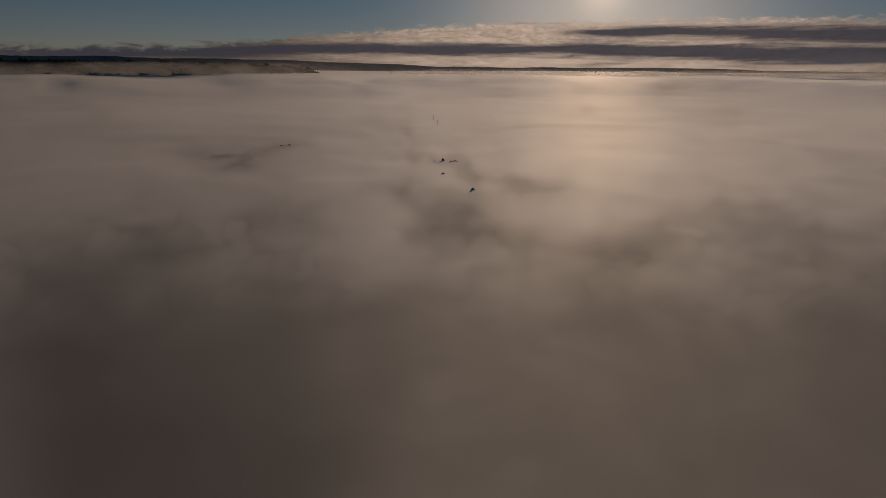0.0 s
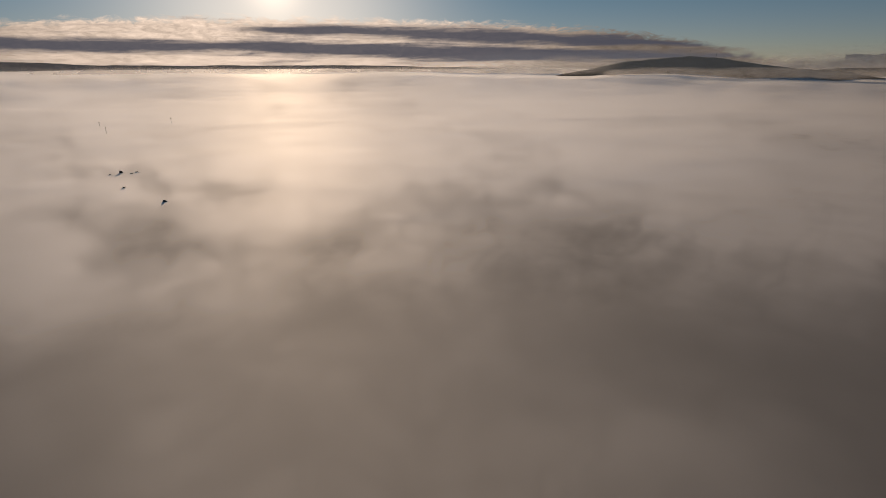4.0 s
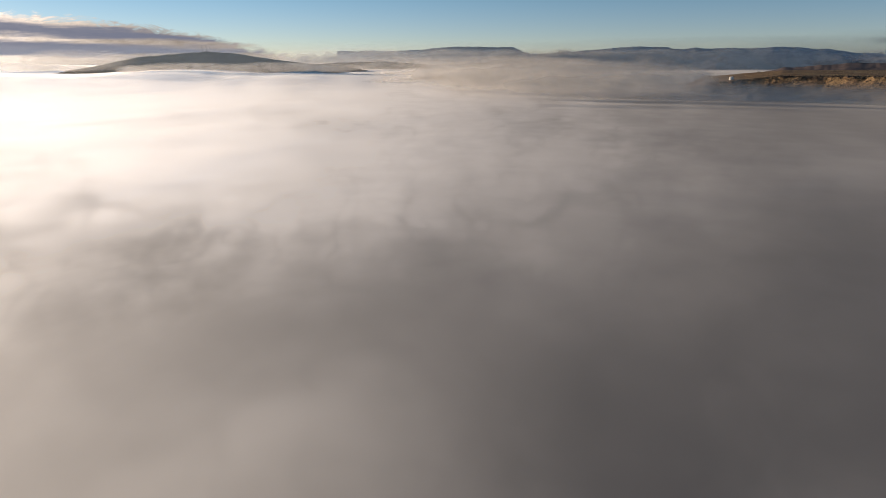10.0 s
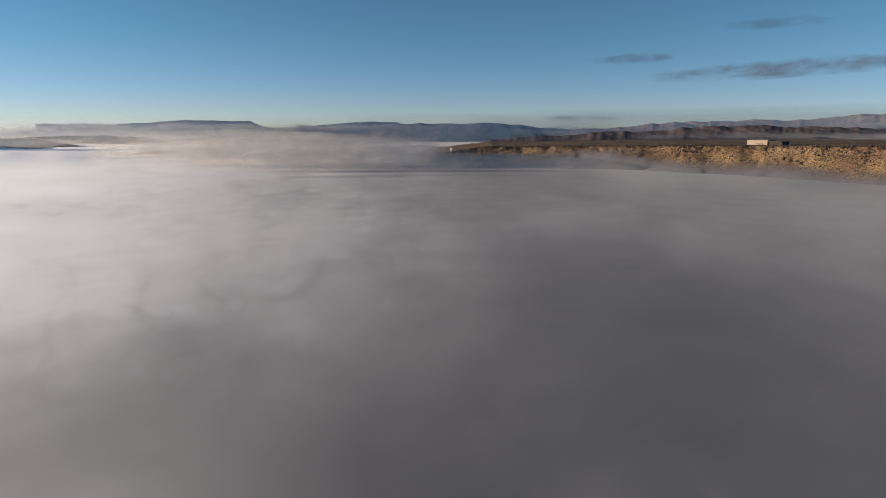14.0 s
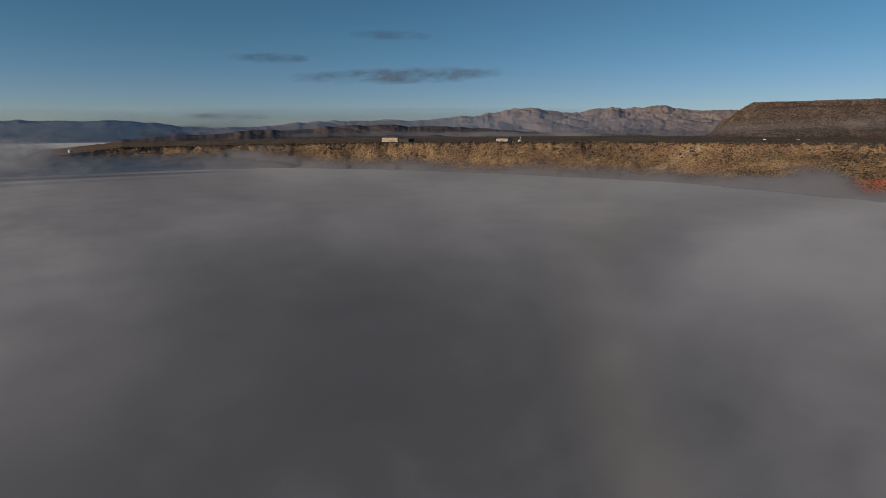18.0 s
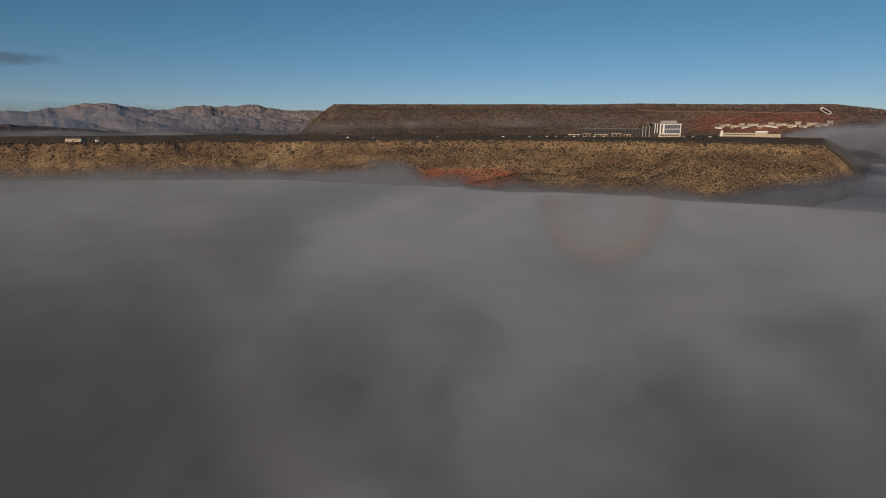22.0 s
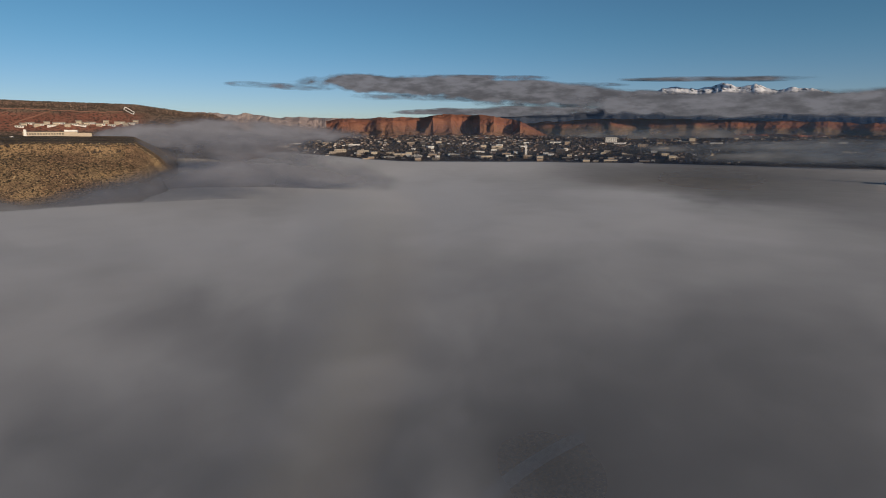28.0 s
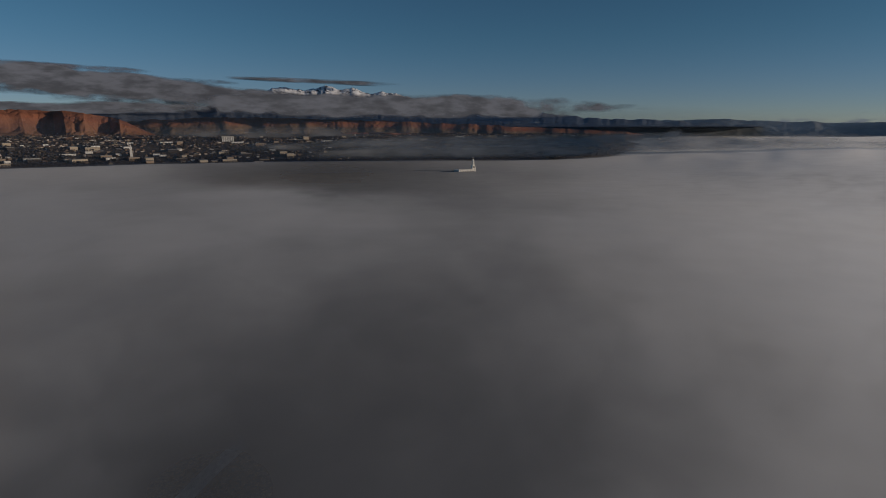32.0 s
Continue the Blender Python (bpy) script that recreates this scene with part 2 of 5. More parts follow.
def nmath(n, l, op, a, b=None, clamp=False):
    k = n.new("ShaderNodeMath")
    k.operation, k.use_clamp = op, clamp
    for i, v in enumerate((a, b)):
        if v is None:
            continue
        if isinstance(v, (int, float)):
            k.inputs[i].default_value = v
        else:
            l.new(v, k.inputs[i])
    return k.outputs[0]


def nrange(n, l, v, a, b, c=0.0, d=1.0, kind="SMOOTHSTEP"):
    k = n.new("ShaderNodeMapRange")
    k.interpolation_type = kind
    for key, value in (("From Min", a), ("From Max", b), ("To Min", c), ("To Max", d)):
        k.inputs[key].default_value = value
    l.new(v, k.inputs["Value"])
    return k.outputs["Result"]


def nmix(n, l, fac, a, b):
    k = n.new("ShaderNodeMix")
    k.data_type = "RGBA"
    if isinstance(fac, (int, float)):
        k.inputs[0].default_value = fac
    else:
        l.new(fac, k.inputs[0])
    for i, v in ((6, a), (7, b)):
        if isinstance(v, tuple):
            k.inputs[i].default_value = (*v, 1)
        else:
            l.new(v, k.inputs[i])
    return k.outputs[2]


def nnoise(n, l, scale, detail=4.0, stretch=(1, 1, 1), roughness=0.55):
    g, mp, k = n.new("ShaderNodeNewGeometry"), n.new("ShaderNodeMapping"), n.new("ShaderNodeTexNoise")
    mp.inputs["Scale"].default_value = stretch
    l.new(g.outputs["Position"], mp.inputs["Vector"])
    l.new(mp.outputs["Vector"], k.inputs["Vector"])
    k.inputs["Scale"].default_value, k.inputs["Detail"].default_value, k.inputs["Roughness"].default_value = scale, detail, roughness
    return k.outputs["Fac"]


def nattr(n, key):
    k = n.new("ShaderNodeAttribute")
    k.attribute_name = key
    return k.outputs["Fac"]


def surface(n, l, out, color, roughness=0.9, bump=None, strength=0.3, distance=1.0, specular=0.2):
    p = n.new("ShaderNodeBsdfPrincipled")
    p.inputs["Roughness"].default_value, p.inputs["Specular IOR Level"].default_value = roughness, specular
    if isinstance(color, tuple):
        p.inputs["Base Color"].default_value = (*color, 1)
    else:
        l.new(color, p.inputs["Base Color"])
    if bump is not None:
        k = n.new("ShaderNodeBump")
        k.inputs["Strength"].default_value, k.inputs["Distance"].default_value = strength, distance
        l.new(bump, k.inputs["Height"])
        l.new(k.outputs["Normal"], p.inputs["Normal"])
    l.new(p.outputs["BSDF"], out.inputs["Surface"])
    return p


def plain(name, color, roughness=0.7, vary=0.25, scale=0.4, specular=0.3, metallic=0.0):
    m, n, l, out = material(name)
    a, b = nnoise(n, l, scale, 3), nnoise(n, l, scale * 9, 3)
    f = nmath(n, l, "ADD", nmath(n, l, "MULTIPLY", a, 0.6), nmath(n, l, "MULTIPLY", b, 0.4))
    col = nmix(n, l, nrange(n, l, f, 0.3, 0.7), tuple(c * (1 - vary) for c in color), tuple(min(1, c * (1 + vary * 0.6)) for c in color))
    p = surface(n, l, out, col, roughness, b, 0.15, 0.05, specular)
    p.inputs["Metallic"].default_value = metallic
    return m


def scrubland(name, grass, soil, shrub, patch=0.02, shrubs=0.35, red=(0.36, 0.11, 0.06), relief=1.0, pale=(0.56, 0.43, 0.28)):
    """Dry slope: grass and soil in patches, dark shrubs as speckle, red earth where the ground says so, bare rock on steep faces."""
    m, n, l, out = material(name)
    big, mid, fine = nnoise(n, l, patch, 5), nnoise(n, l, shrubs * 0.35, 4), nnoise(n, l, shrubs, 3)
    col = nmix(n, l, nrange(n, l, big, 0.38, 0.62), grass, soil)
    col = nmix(n, l, nmath(n, l, "MULTIPLY", nrange(n, l, mid, 0.5, 0.62), 0.55), col, shrub)
    red_f = nmath(n, l, "MULTIPLY", nattr(n, "red"), nrange(n, l, big, 0.25, 0.55, 0.55, 1.0), True)
    col = nmix(n, l, red_f, col, red)
    col = nmix(n, l, nmath(n, l, "MULTIPLY", nattr(n, "pale"), nrange(n, l, mid, 0.35, 0.6, 1.0, 0.4)), col, pale)
    rock = nmix(n, l, nrange(n, l, nnoise(n, l, 0.12, 5, (1, 1, 0.3)), 0.35, 0.65), tuple(c * 0.35 for c in soil), tuple(c * 0.8 for c in soil))
    col = nmix(n, l, nattr(n, "rock"), col, rock)
    col = nmix(n, l, nattr(n, "town"), col, nmix(n, l, nrange(n, l, mid, 0.4, 0.6), (0.09, 0.078, 0.07), (0.2, 0.15, 0.12)))
    speck = nnoise(n, l, shrubs * 1.9, 2)
    col = nmix(n, l, nmath(n, l, "MULTIPLY", nrange(n, l, speck, 0.55, 0.66), 0.7), col, tuple(min(0.7, c * 1.45) for c in grass))
    col = nmix(n, l, nmath(n, l, "MULTIPLY", nrange(n, l, fine, 0.5, 0.58), 0.85), col, shrub)
    surface(n, l, out, col, 0.95, fine, 0.5, relief, 0.05)
    return m


def mountain(name, low, high, dark, scale=0.008, snow=None, strata=None):
    m, n, l, out = material(name)
    big, fine = nnoise(n, l, scale, 5), nnoise(n, l, scale * 6, 3)
    col = nmix(n, l, nrange(n, l, big, 0.35, 0.65), low, high)
    col = nmix(n, l, nmath(n, l, "MULTIPLY", nrange(n, l, fine, 0.48, 0.64), 0.4), col, dark)
    if strata:
        band = nnoise(n, l, 0.02, 5, (0.15, 0.15, 6))
        col = nmix(n, l, nmath(n, l, "MULTIPLY", nattr(n, "rock"), nrange(n, l, band, 0.3, 0.7, 0.6, 1.0)), col, strata)
    if snow:
        col = nmix(n, l, nmath(n, l, "MULTIPLY", nattr(n, "snow"), nrange(n, l, fine, 0.36, 0.5)), col, snow)
    surface(n, l, out, col, 0.95, nnoise(n, l, scale * 3, 2), 0.3, 8.0, 0.05)
    return m


def sink(n, l, node, tip, own=0.0):
    """Sunlight soaks into vapour from the side, so its body takes more of it than a flat top would; own: how much its shape still shades it."""
    lean = SUN_DIR.copy()
    lean.z = 0
    tilt = Vector((0, 0, 1)) * math.cos(radians(tip)) + lean.normalized() * math.sin(radians(tip))
    geo, part_own, both, even = n.new("ShaderNodeNewGeometry"), n.new("ShaderNodeVectorMath"), n.new("ShaderNodeVectorMath"), n.new("ShaderNodeVectorMath")
    part_own.operation, both.operation, even.operation = "SCALE", "ADD", "NORMALIZE"
    part_own.inputs["Scale"].default_value, both.inputs[1].default_value = own, tilt
    l.new(geo.outputs["Normal"], part_own.inputs[0])
    l.new(part_own.outputs[0], both.inputs[0])
    l.new(both.outputs[0], even.inputs[0])
    l.new(even.outputs[0], node.inputs["Normal"])


def vapour(name, white=0.86, gloss=0.0, scale=0.02, stretch=(1, 1, 1), lo=0.3, hi=0.7, thick=1.0, through=0.3, floor=0.0, tint=(1, 1, 1), detail=6, contrast=0.12, tip=None, own=0.0):
    """Fog or cloud: opacity from the density of the body and its own swirls; thin edges let light through, thick cores don't."""
    m, n, l, out = material(name)
    swirl = nnoise(n, l, scale, detail, stretch, 0.6)
    dens = nattr(n, "body")
    a = nmath(n, l, "MULTIPLY", dens, nrange(n, l, swirl, lo, hi, floor, 1.0))
    alpha = nmath(n, l, "MULTIPLY", a, thick, True)
    col = tuple(white * c for c in tint)
    dif, tra, clear = n.new("ShaderNodeBsdfDiffuse"), n.new("ShaderNodeBsdfTranslucent"), n.new("ShaderNodeBsdfTransparent")
    lobed = nnoise(n, l, scale * 1.7, detail, stretch, 0.55)
    shade = nmix(n, l, nrange(n, l, lobed, 0.35, 0.65), tuple(c * (1 - contrast) for c in col), tuple(min(0.95, c * (1 + contrast)) for c in col))
    l.new(shade, dif.inputs["Color"])
    l.new(shade, tra.inputs["Color"])
    if tip is not None:
        sink(n, l, dif, tip, own)
    body, mixed = n.new("ShaderNodeMixShader"), n.new("ShaderNodeMixShader")
    body.inputs[0].default_value = through
    l.new(nrange(n, l, alpha, 0.2, 1.0, min(0.9, through * 1.8), through * 0.5, "LINEAR"), body.inputs[0])
    l.new(dif.outputs[0], body.inputs[1])
    l.new(tra.outputs[0], body.inputs[2])
    last = body.outputs[0]
    if gloss:
        for wide, share in ((0.95, gloss), (0.68, gloss * 0.3)):  # droplets throw light forwards, in a wide lobe
            gl, gm = n.new("ShaderNodeBsdfGlossy"), n.new("ShaderNodeMixShader")
            gl.inputs["Color"].default_value, gl.inputs["Roughness"].default_value = (0.95, 0.95, 0.95, 1), wide
            gm.inputs[0].default_value = share
            l.new(last, gm.inputs[1])
            l.new(gl.outputs[0], gm.inputs[2])
            last = gm.outputs[0]
    l.new(alpha, mixed.inputs[0])
    l.new(clear.outputs[0], mixed.inputs[1])
    l.new(last, mixed.inputs[2])
    l.new(mixed.outputs[0], out.inputs["Surface"])
    return m


M_SCRUB = scrubland("dry_scrub", (0.40, 0.27, 0.145), (0.25, 0.155, 0.095), (0.07, 0.052, 0.036), 0.02, 0.55, (0.42, 0.125, 0.075))
M_UPPER = scrubland("upper_scrub", (0.25, 0.18, 0.13), (0.20, 0.135, 0.105), (0.06, 0.05, 0.042), 0.012, 0.22, (0.29, 0.115, 0.078))
M_PINK = mountain("pale_mountain_rock", (0.31, 0.255, 0.245), (0.40, 0.325, 0.295), (0.22, 0.18, 0.175), 0.004)
M_DARKHILL = mountain("dark_hill_scrub", (0.12, 0.115, 0.10), (0.16, 0.145, 0.12), (0.06, 0.06, 0.055), 0.01)
M_FOOT = mountain("foothill_scrub", (0.12, 0.10, 0.10), (0.18, 0.14, 0.13), (0.075, 0.065, 0.065), 0.008)
# the blue-grey of distance haze is mixed into these two rock colours
M_BLUE = mountain("hazed_far_rock", (0.24, 0.27, 0.30), (0.34, 0.355, 0.37), (0.15, 0.165, 0.185), 0.006)
M_SNOW = mountain("hazed_snow_rock", (0.10, 0.12, 0.16), (0.14, 0.16, 0.2), (0.07, 0.085, 0.11), 0.006, (0.85, 0.86, 0.9))
M_RED = mountain("red_sandstone", (0.21, 0.125, 0.085), (0.30, 0.17, 0.11), (0.10, 0.065, 0.05), 0.01, None, (0.30, 0.115, 0.07))
M_BENCH = mountain("red_bench_scrub", (0.20, 0.145, 0.10), (0.30, 0.21, 0.135), (0.10, 0.078, 0.06), 0.008, None, (0.34, 0.13, 0.075))


def fog_material(name, thin, dense, deep, tip, forward):
    """The top of the fog: darker to lighter vapour by puff; depth whitens and warms it towards the sun as painted glow;
    wide lobes throw sunlight forwards.
    """
    m, n, l, out = material(name)
    f = nattr(n, "puff")
    fine = nnoise(n, l, 0.03, 5, (1, 1, 2), 0.5)
    f = nmath(n, l, "ADD", f, nmath(n, l, "MULTIPLY", nmath(n, l, "SUBTRACT", fine, 0.5), nattr(n, "grain")), True)
    dif, clear = n.new("ShaderNodeBsdfDiffuse"), n.new("ShaderNodeBsdfTransparent")
    # depth is painted light: paler, warmer colour on the sun's side
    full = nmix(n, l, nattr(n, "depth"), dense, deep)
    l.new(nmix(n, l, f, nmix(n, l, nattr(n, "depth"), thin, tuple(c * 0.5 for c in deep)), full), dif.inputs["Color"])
    # light soaks through the heads, so they shade softer than a skin would
    geo, soak, even = n.new("ShaderNodeNewGeometry"), n.new("ShaderNodeVectorMath"), n.new("ShaderNodeVectorMath")
    lean = Vector((SUN_DIR.x, SUN_DIR.y, 0)).normalized()
    soak.operation, even.operation = "ADD", "NORMALIZE"
    soak.inputs[1].default_value = lean * math.tan(radians(tip))
    l.new(geo.outputs["Normal"], soak.inputs[0])
    l.new(soak.outputs[0], even.inputs[0])
    l.new(even.outputs[0], dif.inputs["Normal"])
    last = dif.outputs[0]
    for wide, share in forward:
        gl, add = n.new("ShaderNodeBsdfGlossy"), n.new("ShaderNodeAddShader")
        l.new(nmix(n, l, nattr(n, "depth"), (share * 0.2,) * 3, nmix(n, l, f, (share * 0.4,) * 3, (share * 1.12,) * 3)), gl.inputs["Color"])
        gl.inputs["Roughness"].default_value = wide
        l.new(last, add.inputs[0])
        l.new(gl.outputs[0], add.inputs[1])
        last = add.outputs[0]
    mixed = n.new("ShaderNodeMixShader")
    l.new(nmath(n, l, "MULTIPLY", nattr(n, "body"), nrange(n, l, f, 0.0, 0.7, 0.72, 1.0, "LINEAR"), True), mixed.inputs[0])
    l.new(clear.outputs[0], mixed.inputs[1])
    l.new(last, mixed.inputs[2])
    l.new(mixed.outputs[0], out.inputs["Surface"])
    return m


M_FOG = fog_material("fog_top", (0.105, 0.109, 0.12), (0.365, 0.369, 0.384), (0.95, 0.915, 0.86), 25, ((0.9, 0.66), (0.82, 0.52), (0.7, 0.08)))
M_LAP = vapour("mist_bank", 0.21, 0.0, 0.009, (1, 1, 2.5), 0.25, 0.7, 1.0, 0.4, 0.55, (0.88, 0.94, 1.14), 4, 0.05)
M_SLOPEMIST = vapour("lapping_mist", 0.23, 0.0, 0.012, (1, 1, 2.0), 0.25, 0.7, 1.0, 0.0, 0.8, (0.95, 0.97, 1.06), 3, 0.05, 25)
M_MIST = vapour("mist", 0.42, 0.0, 0.005, (1, 1, 3.0), 0.25, 0.7, 1.0, 0.4, 0.5, (0.92, 0.96, 1.0), 3)
M_PALE = vapour("pale_mist", 0.62, 0.0, 0.004, (1, 1, 3.0), 0.25, 0.7, 1.0, 0.6, 0.7, (1, 0.97, 0.94), 2, 0.06)
M_CLOUD = vapour("stratus", 0.19, 0.0, 0.0035, (1, 1, 3.5), 0.25, 0.62, 1.7, 0.3, 0.45, (0.78, 0.90, 1.17), 7, 0.3, 42, 0.3)
M_SHRED = vapour("torn_cloud", 0.19, 0.0, 0.0045, (1, 1, 2.6), 0.3, 0.66, 1.2, 0.5, 0.15, (0.9, 0.9, 1.12), 6, 0.16, 40, 0.4)
M_WISP = vapour("fog_wisp", 0.6, 0.0, 0.008, (1, 1, 2.5), 0.25, 0.7, 1.0, 0.6, 0.3, (1, 0.98, 0.96), 5, 0.06)
# distance haze is imitated by faint sheets, tinted blue or whiter sunwards
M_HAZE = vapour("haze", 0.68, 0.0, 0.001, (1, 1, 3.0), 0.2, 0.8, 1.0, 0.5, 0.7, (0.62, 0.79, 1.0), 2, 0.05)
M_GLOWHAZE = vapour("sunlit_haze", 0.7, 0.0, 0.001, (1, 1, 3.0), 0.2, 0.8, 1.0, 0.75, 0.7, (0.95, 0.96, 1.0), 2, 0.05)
M_WHITE = plain("white_stucco", (0.76, 0.74, 0.70), 0.8)
M_CREAM = plain("cream_stucco", (0.50, 0.42, 0.32), 0.85)
M_TAN = plain("tan_stucco", (0.34, 0.26, 0.19), 0.85)
M_GREY = plain("grey_panel", (0.15, 0.15, 0.155), 0.6)
M_DARK = plain("dark_brick", (0.065, 0.055, 0.05), 0.85)
M_ROOF = plain("brown_shingle", (0.13, 0.09, 0.07), 0.9)
M_ROOF_GREY = plain("grey_shingle", (0.22, 0.21, 0.21), 0.9)
M_GLASS = plain("dark_glazing", (0.03, 0.036, 0.045), 0.06, 0.2, 0.4, 0.35)
M_STEEL = plain("galvanised_steel", (0.35, 0.35, 0.36), 0.5, 0.2, 0.4, 0.5, 0.6)
M_ASPHALT = plain("asphalt", (0.30, 0.26, 0.225), 0.9)
M_GRAVEL = plain("tan_gravel", (0.42, 0.31, 0.21), 0.95)
M_TRACK = plain("red_dirt_track", (0.40, 0.20, 0.13), 0.95)
M_CURTAIN = plain("blue_curtain_glass", (0.07, 0.095, 0.12), 0.06, 0.2, 0.4, 0.4)
M_CONCRETE = plain("concrete", (0.33, 0.31, 0.28), 0.9)
def far_walls(name):
    m, n, l, out = material(name)
    g, ramp = n.new("ShaderNodeNewGeometry"), n.new("ShaderNodeValToRGB")
    for k, (pos, c) in enumerate(((0.0, (0.10, 0.07, 0.055)), (0.5, (0.17, 0.12, 0.09)), (0.8, (0.28, 0.22, 0.17)), (1.0, (0.62, 0.57, 0.5)))):
        e = ramp.color_ramp.elements[k] if k < 2 else ramp.color_ramp.elements.new(pos)
        e.position, e.color = pos, (*c, 1)
    l.new(g.outputs["Random Per Island"], ramp.inputs["Fac"])
    surface(n, l, out, ramp.outputs["Color"], 0.85, nnoise(n, l, 2.0, 2), 0.1, 0.05)
    return m


M_FARWALL = far_walls("far_house_walls")
M_LEAF = plain("bare_winter_crowns", (0.07, 0.06, 0.056), 0.95)
M_SHRUB = plain("sagebrush", (0.05, 0.04, 0.027), 0.95, 0.4)
M_STRAW = plain("dry_grass_tuft", (0.46, 0.33, 0.18), 0.95, 0.3)
M_LAVA = plain("dark_lava_rock", (0.075, 0.058, 0.048), 0.9, 0.4)


# ---- the lie of the land ----
def fog_top(b, r):
    """The mean level of the fog: high over the valley, lower in front of the town."""
    b = np.mod(b, 360)
    low = smooth(210, 232, b) * (1 - smooth(278, 332, b))
    c = np.mod(b + 180, 360) - 180
    swell = smooth(-90, -40, c) * (1 - smooth(70, 92, c)) * smooth(1100, 2300, r) * (20 + 12 * fbm(c * 0.12, r * 0.0008, 3, 79))
    return 80 + swell - 35 * low * smooth(300, 1450, r) * (1 - smooth(1900, 3400, r) * smooth(262, 285, b))


RIM_B = (85, 92, 95, 98, 104, 118, 128, 140, 155, 170, 185, 200, 205.6, 207.2, 208.8, 212)
RIM_R = (1420, 1390, 1370, 1345, 1300, 1190, 1120, 1020, 940, 850, 790, 770, 775, 790, 830, 900)
RIM_EL = (-5.4, -4.9, -4.1, -2.2, -1.5, -1.3, -1.2, -1.15, -1.15, -1.1, -1.1, -1.15, -1.35, -2.7, -3.9, -4.6)


def rim_distance(b):
    return np.interp(b, RIM_B, RIM_R) + 9 * fbm(b * 0.22, 0 * b, 2, 3)


def lower_mesa(b, r):
    rim = rim_distance(b)
    top = rise(np.interp(b, RIM_B, RIM_EL), np.interp(b, RIM_B, RIM_R))
    x, y = xy(b, r)
    d = rim - r
    d = d + (6 * fbm(x * 0.03, y * 0.03, 3, 13) + 3 * fbm(x * 0.12, y * 0.12, 2, 14)) * (1 - smooth(10, 70, d))
    grade = np.interp(b, (100, 140, 175, 200), (0.62, 0.52, 0.34, 0.34))
    gully = (9 * ridged(x * 0.009 + 0.3 * fbm(x * 0.02, y * 0.02, 2, 44), y * 0.009, 4, 7) + 2 * fbm(x * 0.05, y * 0.05, 3, 45)) * smooth(0, 50, d)
    front = top - 7 * smooth(0, 10, d) - grade * np.maximum(d - 4, 0) - gully
    back = top + 0.006 * np.minimum(np.maximum(-d, 0), 500) + 0.7 * fbm(x * 0.02, y * 0.02, 3, 5)
    return np.where(d > 0, front, back)


def ground_height(b, r):
    b = np.mod(np.asarray(b, float) + 60, 360) - 60
    x, y = xy(b, r)
    base = 18 + 6 * fbm(x * 0.002, y * 0.002, 3, 11)
    town = np.interp(r, (0, 1500, 1850, 2300, 2750, 4900), (16, 26, 36, 82, 116, 122))
    c = np.mod(b, 360)
    north = smooth(203, 211, c) * (1 - smooth(284, 296, c))
    z = base * (1 - north) + north * (town + 3 * fbm(x * 0.004, y * 0.004, 3, 12))
    mesa = np.maximum(lower_mesa(b, r), z)
    w = smooth(88, 93, b + 0.8 * fbm(r * 0.01, b, 2, 4)) * (1 - smooth(207, 213, b))
    w = w * (1 - 0.75 * smooth(1750, 2300, r))
    z = z + (mesa - z) * w
    z = z + 32 * np.exp(-(((x - xy(303, 520)[0]) / 90) ** 2 + ((y - xy(303, 520)[1]) / 90) ** 2))
    return z


GB = np.concatenate([np.arange(-60, 88, 1.0), np.arange(88, 212, 0.16), np.arange(212, 300, 0.5)])
GR = np.concatenate([np.linspace(0.02, 560, 30), np.linspace(570, 1480, 190), np.linspace(1500, 2800, 70), np.linspace(2850, 4880, 20)])
BB, RR = np.meshgrid(GB, GR, indexing="ij")
gz = ground_height(BB, RR)
gx, gy = xy(BB, RR)
slope = np.abs(np.gradient(gz, axis=1) / np.gradient(RR, axis=1))
g_el = np.degrees(np.arctan2(gz - EYE_Z, RR))
g_scar = g_el - 0.12 + 0.25 * fbm(BB * 0.8, RR * 0.02, 3, 9) + 0.03 * np.abs(BB - 173.5)
scar = smooth(168.6, 170.4, BB) * (1 - smooth(178, 181, BB)) * smooth(-5.9, -5.2, g_scar) * (1 - smooth(-4.05, -3.85, g_scar))
g_town = smooth(206, 212, np.mod(BB, 360)) * (1 - smooth(292, 300, np.mod(BB, 360))) * smooth(1500, 1700, RR)
g_strip = smooth(0.55, 0.1, np.abs(BB - 153 - (g_el + 4.3) * 1.6 + 0.3 * fbm(RR * 0.02, BB, 2, 46))) * smooth(-4.6, -4.2, g_el) * (1 - smooth(-1.6, -1.3, g_el)) * (RR < 960)
ground = sheet("ground", GB, GR, gz, M_SCRUB, {"red": scar, "rock": smooth(0.9, 1.6, slope) * (RR < 1600), "town": g_town, "pale": g_strip}, True)
tagged(ground, "dry grass and sagebrush ground rising into a mesa", "ground", "", "structure")


